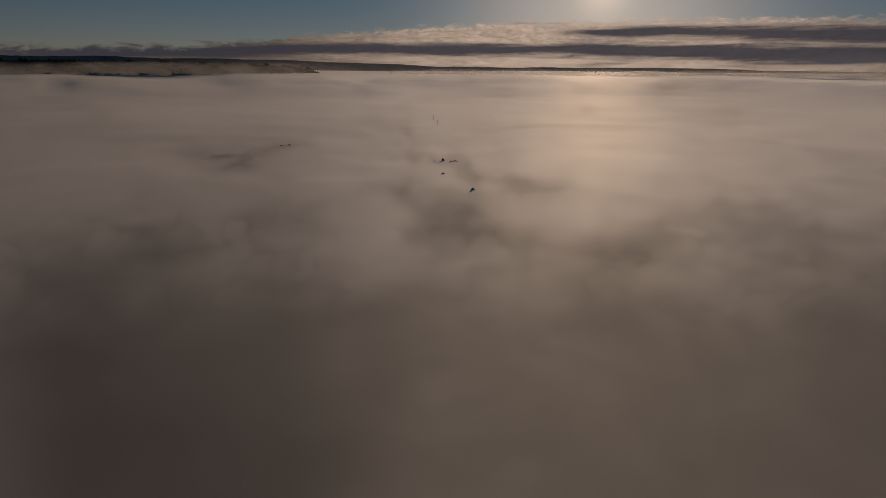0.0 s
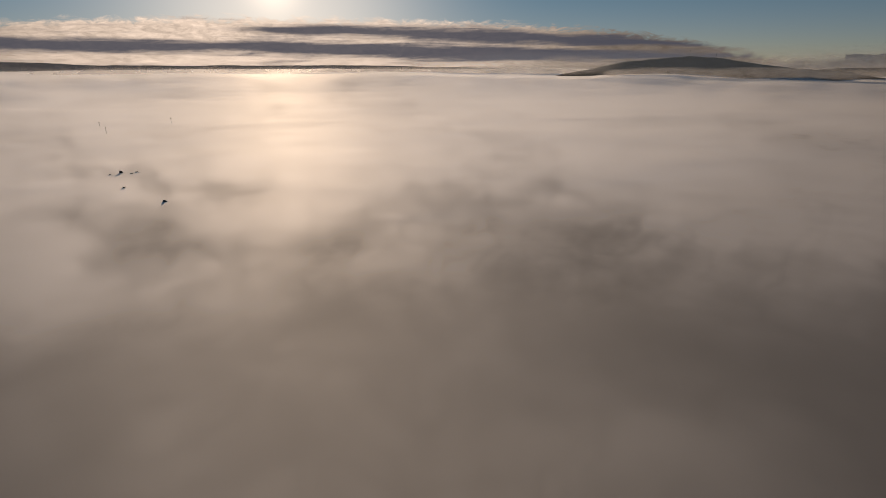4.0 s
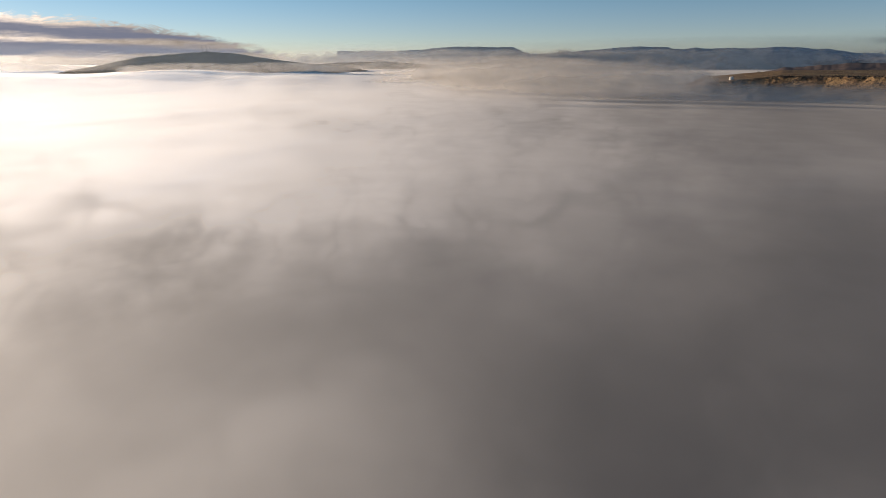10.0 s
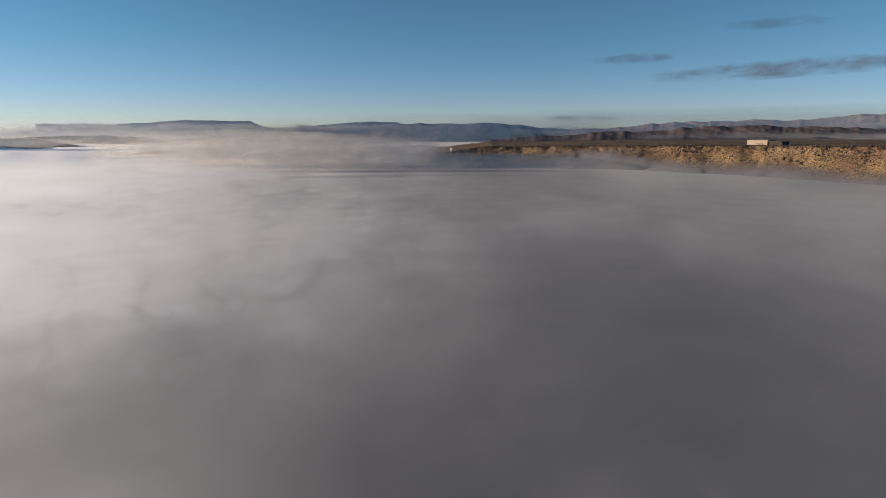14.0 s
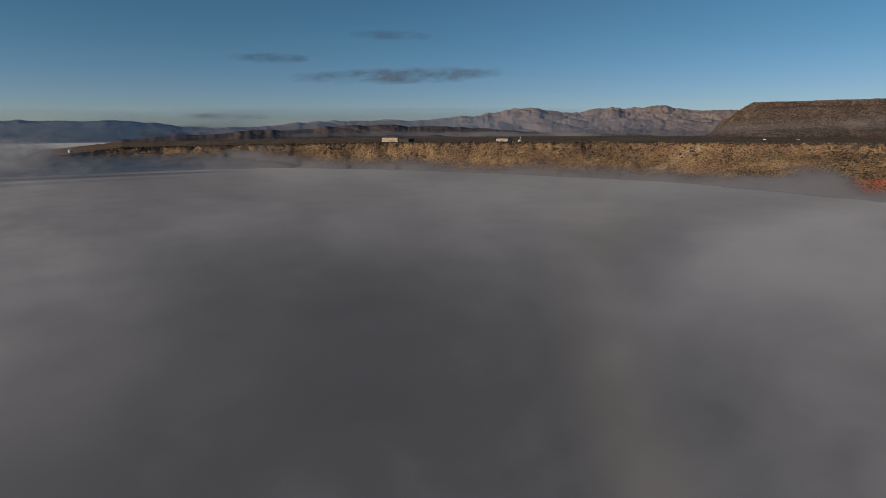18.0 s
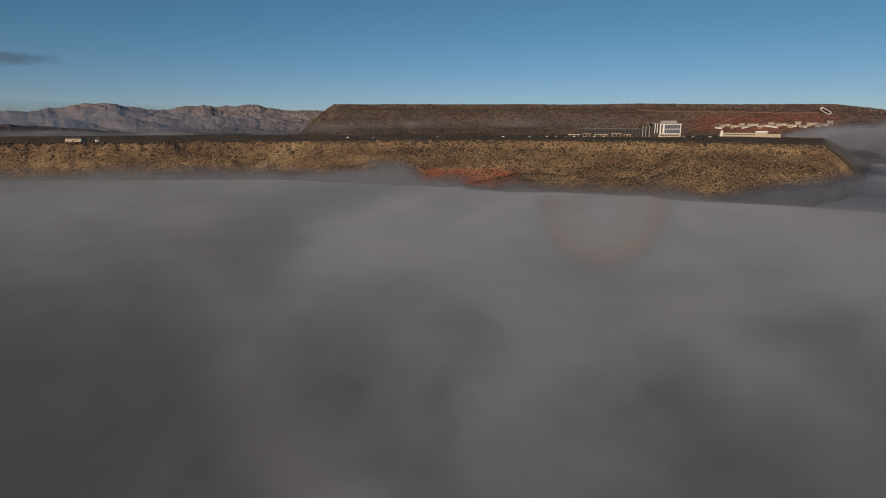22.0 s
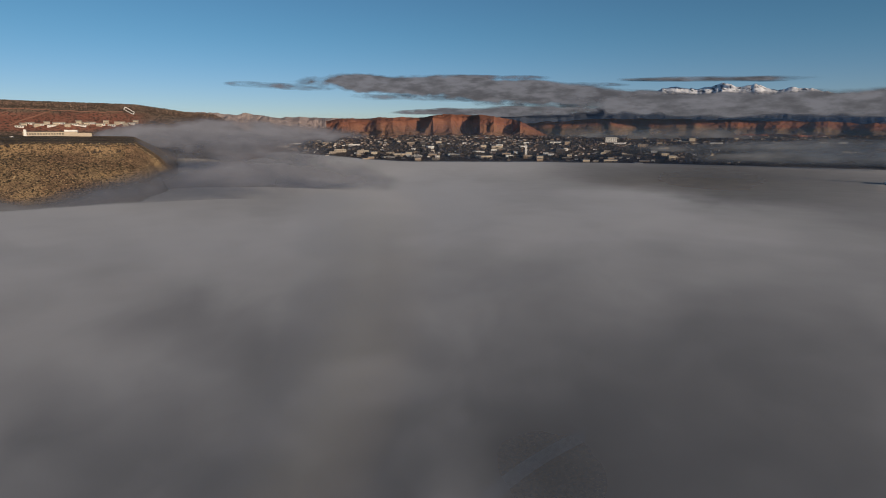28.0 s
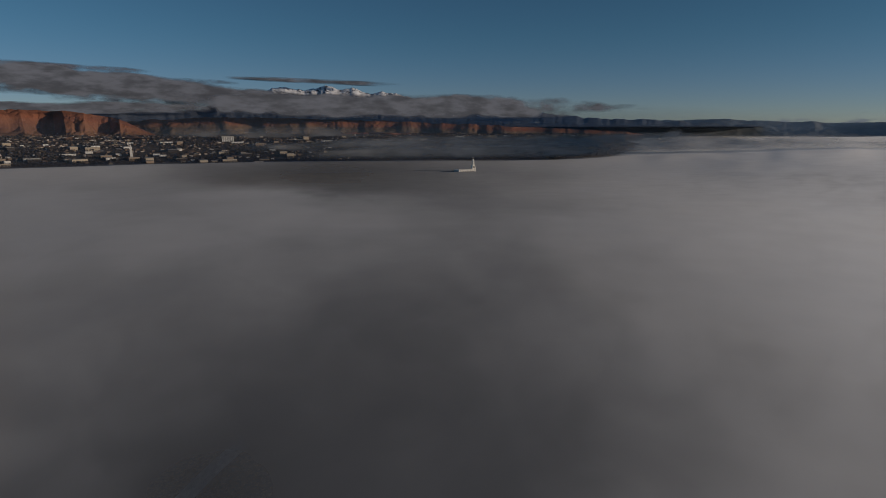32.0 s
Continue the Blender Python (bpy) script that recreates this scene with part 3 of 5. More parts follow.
def range_of_hills(name, b0, b1, far, depth, crest, mat, label, base=-1.6, erode=0.35, seed=1, cells=0.6, count=None, cliff=0.0, nr=46, alcove=0.0, gentle=1.25, spurs=None, octaves=5):
    """A ridge whose crest shows at crest(b); its flank falls towards the middle, cut by ravines."""
    n = count or int((b1 - b0) * 9) + 2
    B, T = np.meshgrid(np.linspace(b0, b1, n), np.linspace(0, 1.12, nr), indexing="ij")
    R = far - depth + depth * T + alcove * fbm(B * 0.3, 0 * B, 3, seed + 7)
    if spurs:
        R = R + np.interp(B + 0.12 * fbm(B * 1.5, T * 4, 3, seed + 8), *spurs)
    top, foot = rise(crest(B), far), rise(base, far - depth)
    up = np.minimum(T, 1)
    x, y = xy(B, R)
    wx, wy = x + 90 * fbm(x * 0.004, y * 0.004, 3, seed + 2), y + 90 * fbm(x * 0.004 + 40, y * 0.004, 3, seed + 3)
    cut = ridged(wx * 0.0075 * cells, wy * 0.0075 * cells, octaves, seed)
    prof = up ** gentle if not cliff else np.where(up < 1 - cliff, 0.45 * up / (1 - cliff), 0.45 + 0.55 * smooth(1 - cliff, 1 - 0.35 * cliff, up))
    dig = np.clip(cut * 0.5 + 0.5, 0, 1)
    if cliff:
        z = foot + (top - foot) * (prof - erode * dig * np.sin(np.pi * up) ** 0.8)
    else:
        z = foot + (top - foot) * prof * (1 + 0.12 * erode - erode * dig * (1 - 0.72 * up))
    z = z - np.maximum(T - 1, 0) * (top - foot) * 2 + (top - foot) * 0.02 * fbm(B * 4, T * 9, 3, seed + 5)
    ob = new(name, mesh_from(name, np.stack([x, y, z], -1).reshape(-1, 3), grid_faces(n, nr), mat,
                             {"rock": smooth(0.5, 0.8, up), "snow": smooth(rise(2.6, far), rise(3.3, far), z), "red": 0 * z}))
    return tagged(ob, label, "hill", "", "structure")


def bumps(b, pairs, scale=0.5, amp=0.12, seed=2):
    return np.interp(b, [p[0] for p in pairs], [p[1] for p in pairs]) + amp * fbm(b * scale, 0 * b, 4, seed)


# far ranges round the horizon
range_of_hills("mountain_range", 106, 164, 4820, 560, lambda b: bumps(b, ((106, -0.4), (113, 0.25), (121, 0.9), (130, 1.05), (137, 1.5), (141, 2.1), (145, 1.9), (147, 1.85), (149.5, 2.3), (153, 2.25), (157, 1.9), (164, 1.6)), 0.8, 0.16, 3),
               M_PINK, "pale eroded desert mountain range in morning sun", -0.2, 0.75, 21, 0.5, 800, 0, 90, 0, 0.9, None, 3)
range_of_hills("mountain_spurs", 112, 166, 4300, 450, lambda b: bumps(b, ((112, -0.5), (118, 0.1), (126, 0.5), (133, 0.5), (138, 1.0), (141, 0.75), (144, 1.3), (147.5, 0.85), (151, 1.3), (155, 0.95), (160, 0.9), (166, 0.4)), 0.7, 0.14, 20),
               M_PINK, "pale rounded spurs before the desert mountains", -0.8, 0.75, 77, 0.55, 700, 0, 70, 0, 0.9, None, 3)
range_of_hills("dark_foothills", 101, 156, 3480, 420, lambda b: bumps(b, ((101, -1.2), (105, -0.7), (109, -0.35), (114, 0.05), (119.8, 0.2), (124.8, 0.62), (131.6, 0.58), (137.7, 0.18), (144, -0.2), (156, -0.5)), 0.5, 0.25, 8),
               M_FOOT, "dark low desert foothills half in mist", -1.3, 0.6, 31, 0.5, 520, 0, 60, 0, 0.9, None, 3)
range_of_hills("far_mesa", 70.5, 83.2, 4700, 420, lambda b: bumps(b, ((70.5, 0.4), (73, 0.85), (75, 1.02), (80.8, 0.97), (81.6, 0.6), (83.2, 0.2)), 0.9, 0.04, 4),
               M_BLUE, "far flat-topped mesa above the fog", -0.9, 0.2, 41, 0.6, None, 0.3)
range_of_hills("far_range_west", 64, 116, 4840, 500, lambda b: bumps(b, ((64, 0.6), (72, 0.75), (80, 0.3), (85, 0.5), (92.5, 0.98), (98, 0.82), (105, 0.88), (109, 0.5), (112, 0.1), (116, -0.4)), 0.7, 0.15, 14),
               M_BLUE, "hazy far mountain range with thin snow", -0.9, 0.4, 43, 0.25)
range_of_hills("mast_hill", 40, 68, 2700, 420, lambda b: bumps(b, ((40, -1.3), (43, -0.75), (47, 0.1), (50, 0.4), (52.5, 0.55), (55, 0.4), (58, -0.1), (61, -0.45), (64, -0.6), (68, -1.4)), 0.7, 0.05, 5),
               M_DARKHILL, "dark rounded hill rising out of the fog", -1.7, 0.2, 51, 0.25)
range_of_hills("low_ridge", 59, 75, 3300, 250, lambda b: bumps(b, ((59, -0.9), (63, -0.45), (68, -0.35), (72, -0.5), (75, -1.2)), 0.7, 0.06, 6),
               M_DARKHILL, "low dark ridge between fog banks", -1.5, 0.2, 53, 0.4)
range_of_hills("fog_island", 67, 80, 1750, 150, lambda b: bumps(b, ((67, -2.9), (70, -1.95), (73.5, -1.65), (77, -1.55), (80, -2.6)), 0.9, 0.08, 16),
               M_DARKHILL, "small dark knoll poking out of the fog", -3.2, 0.2, 55, 0.5)
range_of_hills("wooded_ridge", -47, -10.5, 3000, 260, lambda b: bumps(b, ((-47, -1.6), (-40, 0.15), (-30, 0.12), (-20, -0.1), (-13.5, -0.25), (-10.5, -1.3)), 1.5, 0.05, 7),
               M_DARKHILL, "dark wooded ridge above the fog", -1.6, 0.15, 57, 0.5)
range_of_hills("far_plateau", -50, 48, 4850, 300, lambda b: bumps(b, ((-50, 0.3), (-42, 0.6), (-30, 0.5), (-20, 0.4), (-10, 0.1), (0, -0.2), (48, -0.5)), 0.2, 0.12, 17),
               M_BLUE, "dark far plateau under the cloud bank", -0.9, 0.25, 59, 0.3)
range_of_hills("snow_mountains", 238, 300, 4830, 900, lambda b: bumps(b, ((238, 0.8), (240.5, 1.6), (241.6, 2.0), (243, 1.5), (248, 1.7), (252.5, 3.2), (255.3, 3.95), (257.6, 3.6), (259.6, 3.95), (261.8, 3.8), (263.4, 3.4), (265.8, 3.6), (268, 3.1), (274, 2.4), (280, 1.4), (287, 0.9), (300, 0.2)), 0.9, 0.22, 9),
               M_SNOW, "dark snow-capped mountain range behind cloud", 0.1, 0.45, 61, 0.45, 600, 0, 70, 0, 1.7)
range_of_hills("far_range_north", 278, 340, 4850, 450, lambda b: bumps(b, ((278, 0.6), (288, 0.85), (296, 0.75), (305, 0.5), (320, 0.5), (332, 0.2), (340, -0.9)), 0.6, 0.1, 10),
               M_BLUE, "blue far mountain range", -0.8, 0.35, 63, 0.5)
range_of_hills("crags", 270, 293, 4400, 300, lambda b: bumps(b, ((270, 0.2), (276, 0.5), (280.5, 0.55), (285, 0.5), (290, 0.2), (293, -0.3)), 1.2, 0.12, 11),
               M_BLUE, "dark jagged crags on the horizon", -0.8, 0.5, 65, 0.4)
range_of_hills("pale_cliffs", 204, 228, 4200, 420, lambda b: bumps(b, ((204, 1.3), (208.5, 1.55), (212, 1.5), (214.3, 1.25), (215.2, 1.55), (216.2, 1.25), (218.3, 1.1), (220, 1.2), (223.8, 1.05), (228, 0.9)), 1.6, 0.1, 12),
               M_PINK, "pale sandstone cliffs beyond the town", -0.6, 0.62, 67, 1.3, 700, 0.45, 90, 90, 1.25,
               ((204, 214, 215.4, 217.2, 218.2, 220.0, 220.8, 222.4, 223.4, 228), (0, 10, 60, 10, 70, 20, 70, 15, 60, 0)))
range_of_hills("red_cliffs", 222.5, 244.5, 3000, 420, lambda b: bumps(b, ((222.5, 0.8), (224, 1.0), (229.6, 1.15), (232, 1.2), (234, 1.48), (238, 1.36), (240, 1.05), (241.6, 0.74), (243.3, -0.13), (244.5, -0.7)), 1.2, 0.07, 13),
               M_RED, "red sandstone cliffs standing over the town", -0.9, 0.45, 69, 1.1, 900, 0.5, 110, 60, 0.6,
               ((222.5, 224, 226, 229.0, 230.2, 231.6, 233.0, 234.8, 235.8, 236.8, 237.6, 239.0, 239.9, 240.8, 241.6, 244.5), (60, 0, 25, 0, 120, 150, 0, 20, 110, 120, -20, -10, 90, 80, -30, 20)))
range_of_hills("red_bench", 238, 290, 3500, 420, lambda b: bumps(b, ((238, 0.4), (244, 0.7), (248, 0.98), (252, 0.98), (258, 0.95), (264, 0.75), (272, 0.4), (280, 0.1), (290, -0.5)), 0.8, 0.12, 15),
               M_BENCH, "long low red bench of rock and scrub", -1.3, 0.4, 71, 0.7, 800, 0, 90, 160, 0.75)
range_of_hills("red_bluff", 255, 276, 2880, 110, lambda b: bumps(b, ((255, -1.2), (257.5, -0.5), (262, -0.4), (267, -0.45), (272, -0.6), (276, -1.3)), 0.9, 0.12, 19),
               M_RED, "low red bluff half in mist", -1.7, 0.5, 75, 0.8, 400, 0, 50, 120, 0.6)
range_of_hills("bright_hill", 256.5, 267, 3900, 260, lambda b: bumps(b, ((256.5, 0.4), (259.5, 0.85), (263, 0.95), (266, 0.65), (267, 0.4)), 1.4, 0.02, 18),
               M_PINK, "pale sunlit grassy hill", 0.1, 0.1, 73, 0.5)

# upper mesa behind the plateau
UB, UR = np.arange(154, 219, 0.14), np.concatenate([np.linspace(1340, 1700, 90), np.linspace(1710, 2400, 24)])
BB, RR = np.meshgrid(UB, UR, indexing="ij")
ux, uy = xy(BB, RR)
u_rim = 1640 + 20 * fbm(BB * 0.25, 0 * BB, 2, 22)
u_top = rise(np.interp(BB, (154, 161, 170, 190, 206, 210, 219), (2.4, 2.38, 2.45, 2.4, 2.1, 1.5, 0.9)), 1640)
u_d = u_rim - RR
u_d = u_d + (7 * fbm(ux * 0.03, uy * 0.03, 3, 23) + 3 * fbm(ux * 0.1, uy * 0.1, 2, 28)) * (1 - smooth(10, 60, u_d))
u_z = np.where(u_d > 0, u_top - 9 * smooth(0, 14, u_d) - 80 * smooth(-0.08, 1, u_d / 235) ** 0.9 - 5 * ridged(ux * 0.009, uy * 0.009 + 0.3 * fbm(ux * 0.02, uy * 0.02, 2, 29), 4, 24) * smooth(10, 60, u_d), u_top + 0.4 * fbm(ux * 0.02, uy * 0.02, 3, 25))
u_low = np.minimum(ground_height(BB, RR) - 3, 150)
u_w = smooth(157.2, 161.6, BB + 0.35 * fbm(RR * 0.01, BB, 2, 26)) * (1 - smooth(212, 219, BB))
u_z = u_low + (np.maximum(u_z, u_low) - u_low) * u_w
u_el = np.degrees(np.arctan2(u_z - EYE_Z, RR))
u_red = smooth(194, 197, BB) * (1 - smooth(205.5, 207.5, BB)) * smooth(-0.3, 0.0, u_el) * (1 - smooth(1.2, 1.5, u_el + 0.12 * fbm(BB, RR * 0.02, 3, 27)))
upper = sheet("upper_mesa", UB, UR, u_z, M_UPPER, {"town": 0 * u_red, "pale": 0 * u_red, "red": u_red, "rock": smooth(0, 3, u_d) * (1 - smooth(12, 22, u_d))})
tagged(upper, "flat-topped brown mesa with a dark lava rim", "mesa", "", "structure")


def hill_track(b, el, label):
    """A dirt track cut into the upper mesa's slope."""
    B = np.linspace(b[0], b[-1], 90)
    iu = np.clip(np.searchsorted(UB, B), 0, len(UB) - 1)
    ir = np.array([np.argmax(u_el[i] >= e) for i, e in zip(iu, np.interp(B, b, el) + 0.05 * fbm(B * 1.5, 0 * B, 3, 47))])
    Rm = np.stack([UR[ir] - 2.6, UR[ir] + 2.6], 1)
    x, y = xy(np.repeat(B[:, None], 2, 1), Rm)
    z = np.stack([u_z[iu, ir] - 0.4, u_z[iu, ir] + 2.0], 1)
    ob = new("dirt_track", mesh_from("dirt_track", np.stack([x, y, z], -1).reshape(-1, 3), grid_faces(90, 2), M_TRACK))
    return tagged(ob, label, "track", "", "structure")


hill_track((190.6, 193, 199, 203.5, 205), (1.8, 1.6, 1.5, 1.35, 1.45), "pale red dirt track across the mesa slope")
hill_track((197.0, 198.2, 199.8), (0.25, 0.75, 1.35), "pale red dirt track climbing the mesa slope")

# ---- fog ----
FB = np.concatenate([np.arange(-60, 112, 0.27), np.arange(112, 300, 0.5)])
FR = np.concatenate([np.linspace(0.02, 60, 12), np.geomspace(64, 900, 180), np.geomspace(906, 4870, 200)])
BB, RR = np.meshgrid(FB, FR, indexing="ij")
fx, fy = xy(BB, RR)
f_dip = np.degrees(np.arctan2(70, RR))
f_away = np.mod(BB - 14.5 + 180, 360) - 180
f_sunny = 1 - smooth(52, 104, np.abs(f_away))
qx, qy = fx + 60 * fbm(fx * 0.006, fy * 0.006, 3, 86), fy + 60 * fbm(fx * 0.006 + 30, fy * 0.006, 3, 87)
billow = 1.2 * fbm(qx * 0.0028, qy * 0.0028, 3, 80) + 0.3 * fbm(qx * 0.011, qy * 0.011, 2, 83) * smooth(60, 260, RR)
# the puff pattern is stretched by dip below the camera, to look upright in its view
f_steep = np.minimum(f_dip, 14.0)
f_dip_warp = 25 * np.log(0.1 + 0.04 * f_steep) + (f_dip - f_steep) / 0.66


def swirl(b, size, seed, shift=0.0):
    """Lighter rounded heads and darker creases, shading for the fog's colour, -0.5 to 0.8, about that many degrees
    wide.
    """
    u, v = b / size + shift, f_dip_warp / size
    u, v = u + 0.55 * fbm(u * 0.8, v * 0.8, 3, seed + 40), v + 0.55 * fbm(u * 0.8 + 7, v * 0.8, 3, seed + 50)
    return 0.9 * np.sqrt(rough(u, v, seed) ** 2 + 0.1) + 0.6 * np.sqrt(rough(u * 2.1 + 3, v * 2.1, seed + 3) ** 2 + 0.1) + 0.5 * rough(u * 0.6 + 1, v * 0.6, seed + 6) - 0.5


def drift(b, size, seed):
    u, v = b / size, f_dip_warp / size
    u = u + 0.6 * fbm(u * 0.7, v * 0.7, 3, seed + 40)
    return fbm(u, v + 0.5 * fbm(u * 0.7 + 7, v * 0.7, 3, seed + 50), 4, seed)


def fog_tone(b):
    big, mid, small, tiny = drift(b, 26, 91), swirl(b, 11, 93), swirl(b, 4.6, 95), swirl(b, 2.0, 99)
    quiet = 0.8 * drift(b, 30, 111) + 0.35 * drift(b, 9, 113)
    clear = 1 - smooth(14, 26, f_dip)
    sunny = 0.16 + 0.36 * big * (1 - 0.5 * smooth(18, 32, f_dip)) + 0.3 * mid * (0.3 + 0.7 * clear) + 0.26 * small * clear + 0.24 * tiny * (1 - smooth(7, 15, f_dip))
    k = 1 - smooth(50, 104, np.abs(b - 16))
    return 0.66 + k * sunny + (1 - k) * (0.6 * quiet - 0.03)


# darker patches in the fog's colour (those at 260 stand in for shade): bearing, dip, half widths, depth
DARK_PATCHES = ((46.5, 16.8, 4.5, 2.6, 0.62), (43, 12, 4, 1.5, 0.4), (33, 13.7, 6, 2, 0.3), (-21, 8, 9, 1.5, 0.62), (0, 9.4, 3, 1, 0.5), (10, 10.5, 3.5, 1.3, 0.32), (3.7, 15.5, 6, 2, 0.4),
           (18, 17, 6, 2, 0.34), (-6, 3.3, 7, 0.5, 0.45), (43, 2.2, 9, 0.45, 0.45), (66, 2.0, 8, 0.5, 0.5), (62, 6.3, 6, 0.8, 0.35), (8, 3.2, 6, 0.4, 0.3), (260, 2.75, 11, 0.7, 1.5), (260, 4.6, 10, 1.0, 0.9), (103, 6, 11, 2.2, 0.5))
hb, hd = BB + 1.8 * fbm(BB / 5, f_dip_warp / 5, 4, 97), f_dip * (1 + 0.22 * fbm(BB / 5 + 20, f_dip_warp / 5, 4, 98))
f_gap = sum(w * np.exp(-(np.minimum(np.abs(hb - b), np.abs(hb - b - 360)) / wb) ** 2 - ((hd - d) / wd) ** 2) for b, d, wb, wd, w in DARK_PATCHES)
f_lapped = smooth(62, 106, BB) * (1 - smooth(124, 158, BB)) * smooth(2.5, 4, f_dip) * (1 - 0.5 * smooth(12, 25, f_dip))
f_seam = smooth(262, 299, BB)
f_puff = fog_tone(BB) * (1 - f_seam) + fog_tone(BB - 360) * f_seam
# colour darkened close under the camera, most on the sun's side
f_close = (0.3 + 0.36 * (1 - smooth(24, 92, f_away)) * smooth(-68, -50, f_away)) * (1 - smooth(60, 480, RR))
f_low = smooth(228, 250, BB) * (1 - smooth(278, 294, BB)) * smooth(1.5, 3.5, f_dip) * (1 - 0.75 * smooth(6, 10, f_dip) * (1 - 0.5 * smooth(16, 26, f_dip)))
# offsets by bearing and dip put uneven brightness into the fog's colour
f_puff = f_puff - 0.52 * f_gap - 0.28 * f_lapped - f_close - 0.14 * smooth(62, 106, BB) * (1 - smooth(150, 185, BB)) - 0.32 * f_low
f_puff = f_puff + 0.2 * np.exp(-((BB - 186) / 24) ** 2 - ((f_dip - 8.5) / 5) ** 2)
f_puff = 1 / (1 + np.exp(-4.2 * (f_puff - 0.5)))  # tone kept off its darkest and lightest ends
# sun glow put into the fog's colour: paler towards the sun's bearing
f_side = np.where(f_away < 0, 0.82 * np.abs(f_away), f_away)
f_sunward = (1 - smooth(12, 88, f_side)) ** 1.35 * (1 - 0.45 * smooth(-16, -36, f_away) * smooth(-64, -52, f_away))
f_z = fog_top(BB, RR) + billow * smooth(20, 160, RR)
f_thick = f_z - ground_height(BB, RR)
near = 1 - 0.2 * (1 - smooth(30, 420, RR)) * (1 + 0.3 * fbm(qx * 0.008, qy * 0.008, 3, 88))
hole = np.exp(-(((BB - 245) / 8) ** 2 + ((RR - 108) / 22) ** 2))
shade_patch = np.exp(-((hb - 259) / 9) ** 2 - ((hd - 3.5) / 1.2) ** 2)  # fog made clearer before the temple, to darken the shaded patch there
f_den = smooth(-3, 10, f_thick) * near * (1 - 0.32 * hole) * (1 - 0.5 * shade_patch)
fog = sheet("fog_sea", FB, FR, f_z, M_FOG, {"body": f_den, "puff": f_puff, "depth": f_sunward, "grain": (0.16 + 0.14 * f_sunny) * smooth(60, 240, RR)}, True, f_thick > -6)
tagged(fog, "soft grey morning fog filling the valley", "fog", "", "stuff")


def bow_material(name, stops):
    """Fogbow and halo light painted as a colour ramp across a faint ring sheet."""
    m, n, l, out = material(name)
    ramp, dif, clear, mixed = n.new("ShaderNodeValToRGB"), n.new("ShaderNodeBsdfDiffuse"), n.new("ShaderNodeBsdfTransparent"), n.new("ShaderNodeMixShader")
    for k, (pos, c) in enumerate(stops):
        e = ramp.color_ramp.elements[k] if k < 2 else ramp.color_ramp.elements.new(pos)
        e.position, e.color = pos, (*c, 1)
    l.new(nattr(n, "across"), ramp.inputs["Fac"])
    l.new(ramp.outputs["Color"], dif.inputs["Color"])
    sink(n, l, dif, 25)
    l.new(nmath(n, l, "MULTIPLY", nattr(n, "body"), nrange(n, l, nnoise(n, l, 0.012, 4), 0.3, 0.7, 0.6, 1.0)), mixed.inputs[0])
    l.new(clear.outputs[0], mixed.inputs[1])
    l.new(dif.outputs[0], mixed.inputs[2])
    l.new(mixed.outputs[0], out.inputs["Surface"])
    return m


def bow(name, label, inner, outer, mat, strength, lift, lowest, highest, disc=False):
    """A ring sheet just above the fog, centred and projected to suit the camera's view."""
    A, W = np.meshgrid(np.linspace(0, math.tau, 361), np.linspace(0, 1, 19), indexing="ij")
    cb, ce = radians(188.0), radians(-7.3)
    axis = np.array((math.sin(cb) * math.cos(ce), math.cos(cb) * math.cos(ce), math.sin(ce)))
    side = np.array((math.cos(cb), -math.sin(cb), 0.0))
    over = np.cross(side, axis)
    wide = np.radians(inner + (outer - inner) * W)
    way = axis * np.cos(wide)[..., None] + (side * np.cos(A)[..., None] + over * np.sin(A)[..., None]) * np.sin(wide)[..., None]
    el = np.degrees(np.arcsin(way[..., 2]))
    far = (EYE_Z - 80 - lift) / np.maximum(-way[..., 2], 0.06)
    place = way * far[..., None] + np.array((0, 0, EYE_Z))
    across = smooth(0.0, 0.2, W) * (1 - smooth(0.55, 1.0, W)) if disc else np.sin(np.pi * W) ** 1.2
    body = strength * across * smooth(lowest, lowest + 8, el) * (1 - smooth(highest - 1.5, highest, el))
    ob = new(name, mesh_from(name, place.reshape(-1, 3), grid_faces(361, 19, False, body > 0.002), mat, {"body": body, "across": W}))
    return tagged(ob, label, "fogbow", "", "stuff")


# the rings' light is painted in these colours
M_BOW = bow_material("painted_fogbow", ((0.0, (0.50, 0.52, 0.58)), (0.5, (0.62, 0.61, 0.57)), (1.0, (0.58, 0.52, 0.46))))
M_GLORY = bow_material("painted_glory", ((0.0, (0.66, 0.67, 0.69)), (0.45, (0.68, 0.66, 0.56)), (0.68, (0.64, 0.49, 0.40)), (0.85, (0.40, 0.46, 0.46)), (1.0, (0.34, 0.38, 0.46))))
bow("fogbow", "pale white fogbow painted on a faint sheet over the fog", 30.5, 45.0, M_BOW, 0.18, 0.7, -44, -5.5)
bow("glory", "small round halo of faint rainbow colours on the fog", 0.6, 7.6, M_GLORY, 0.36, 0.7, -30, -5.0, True)


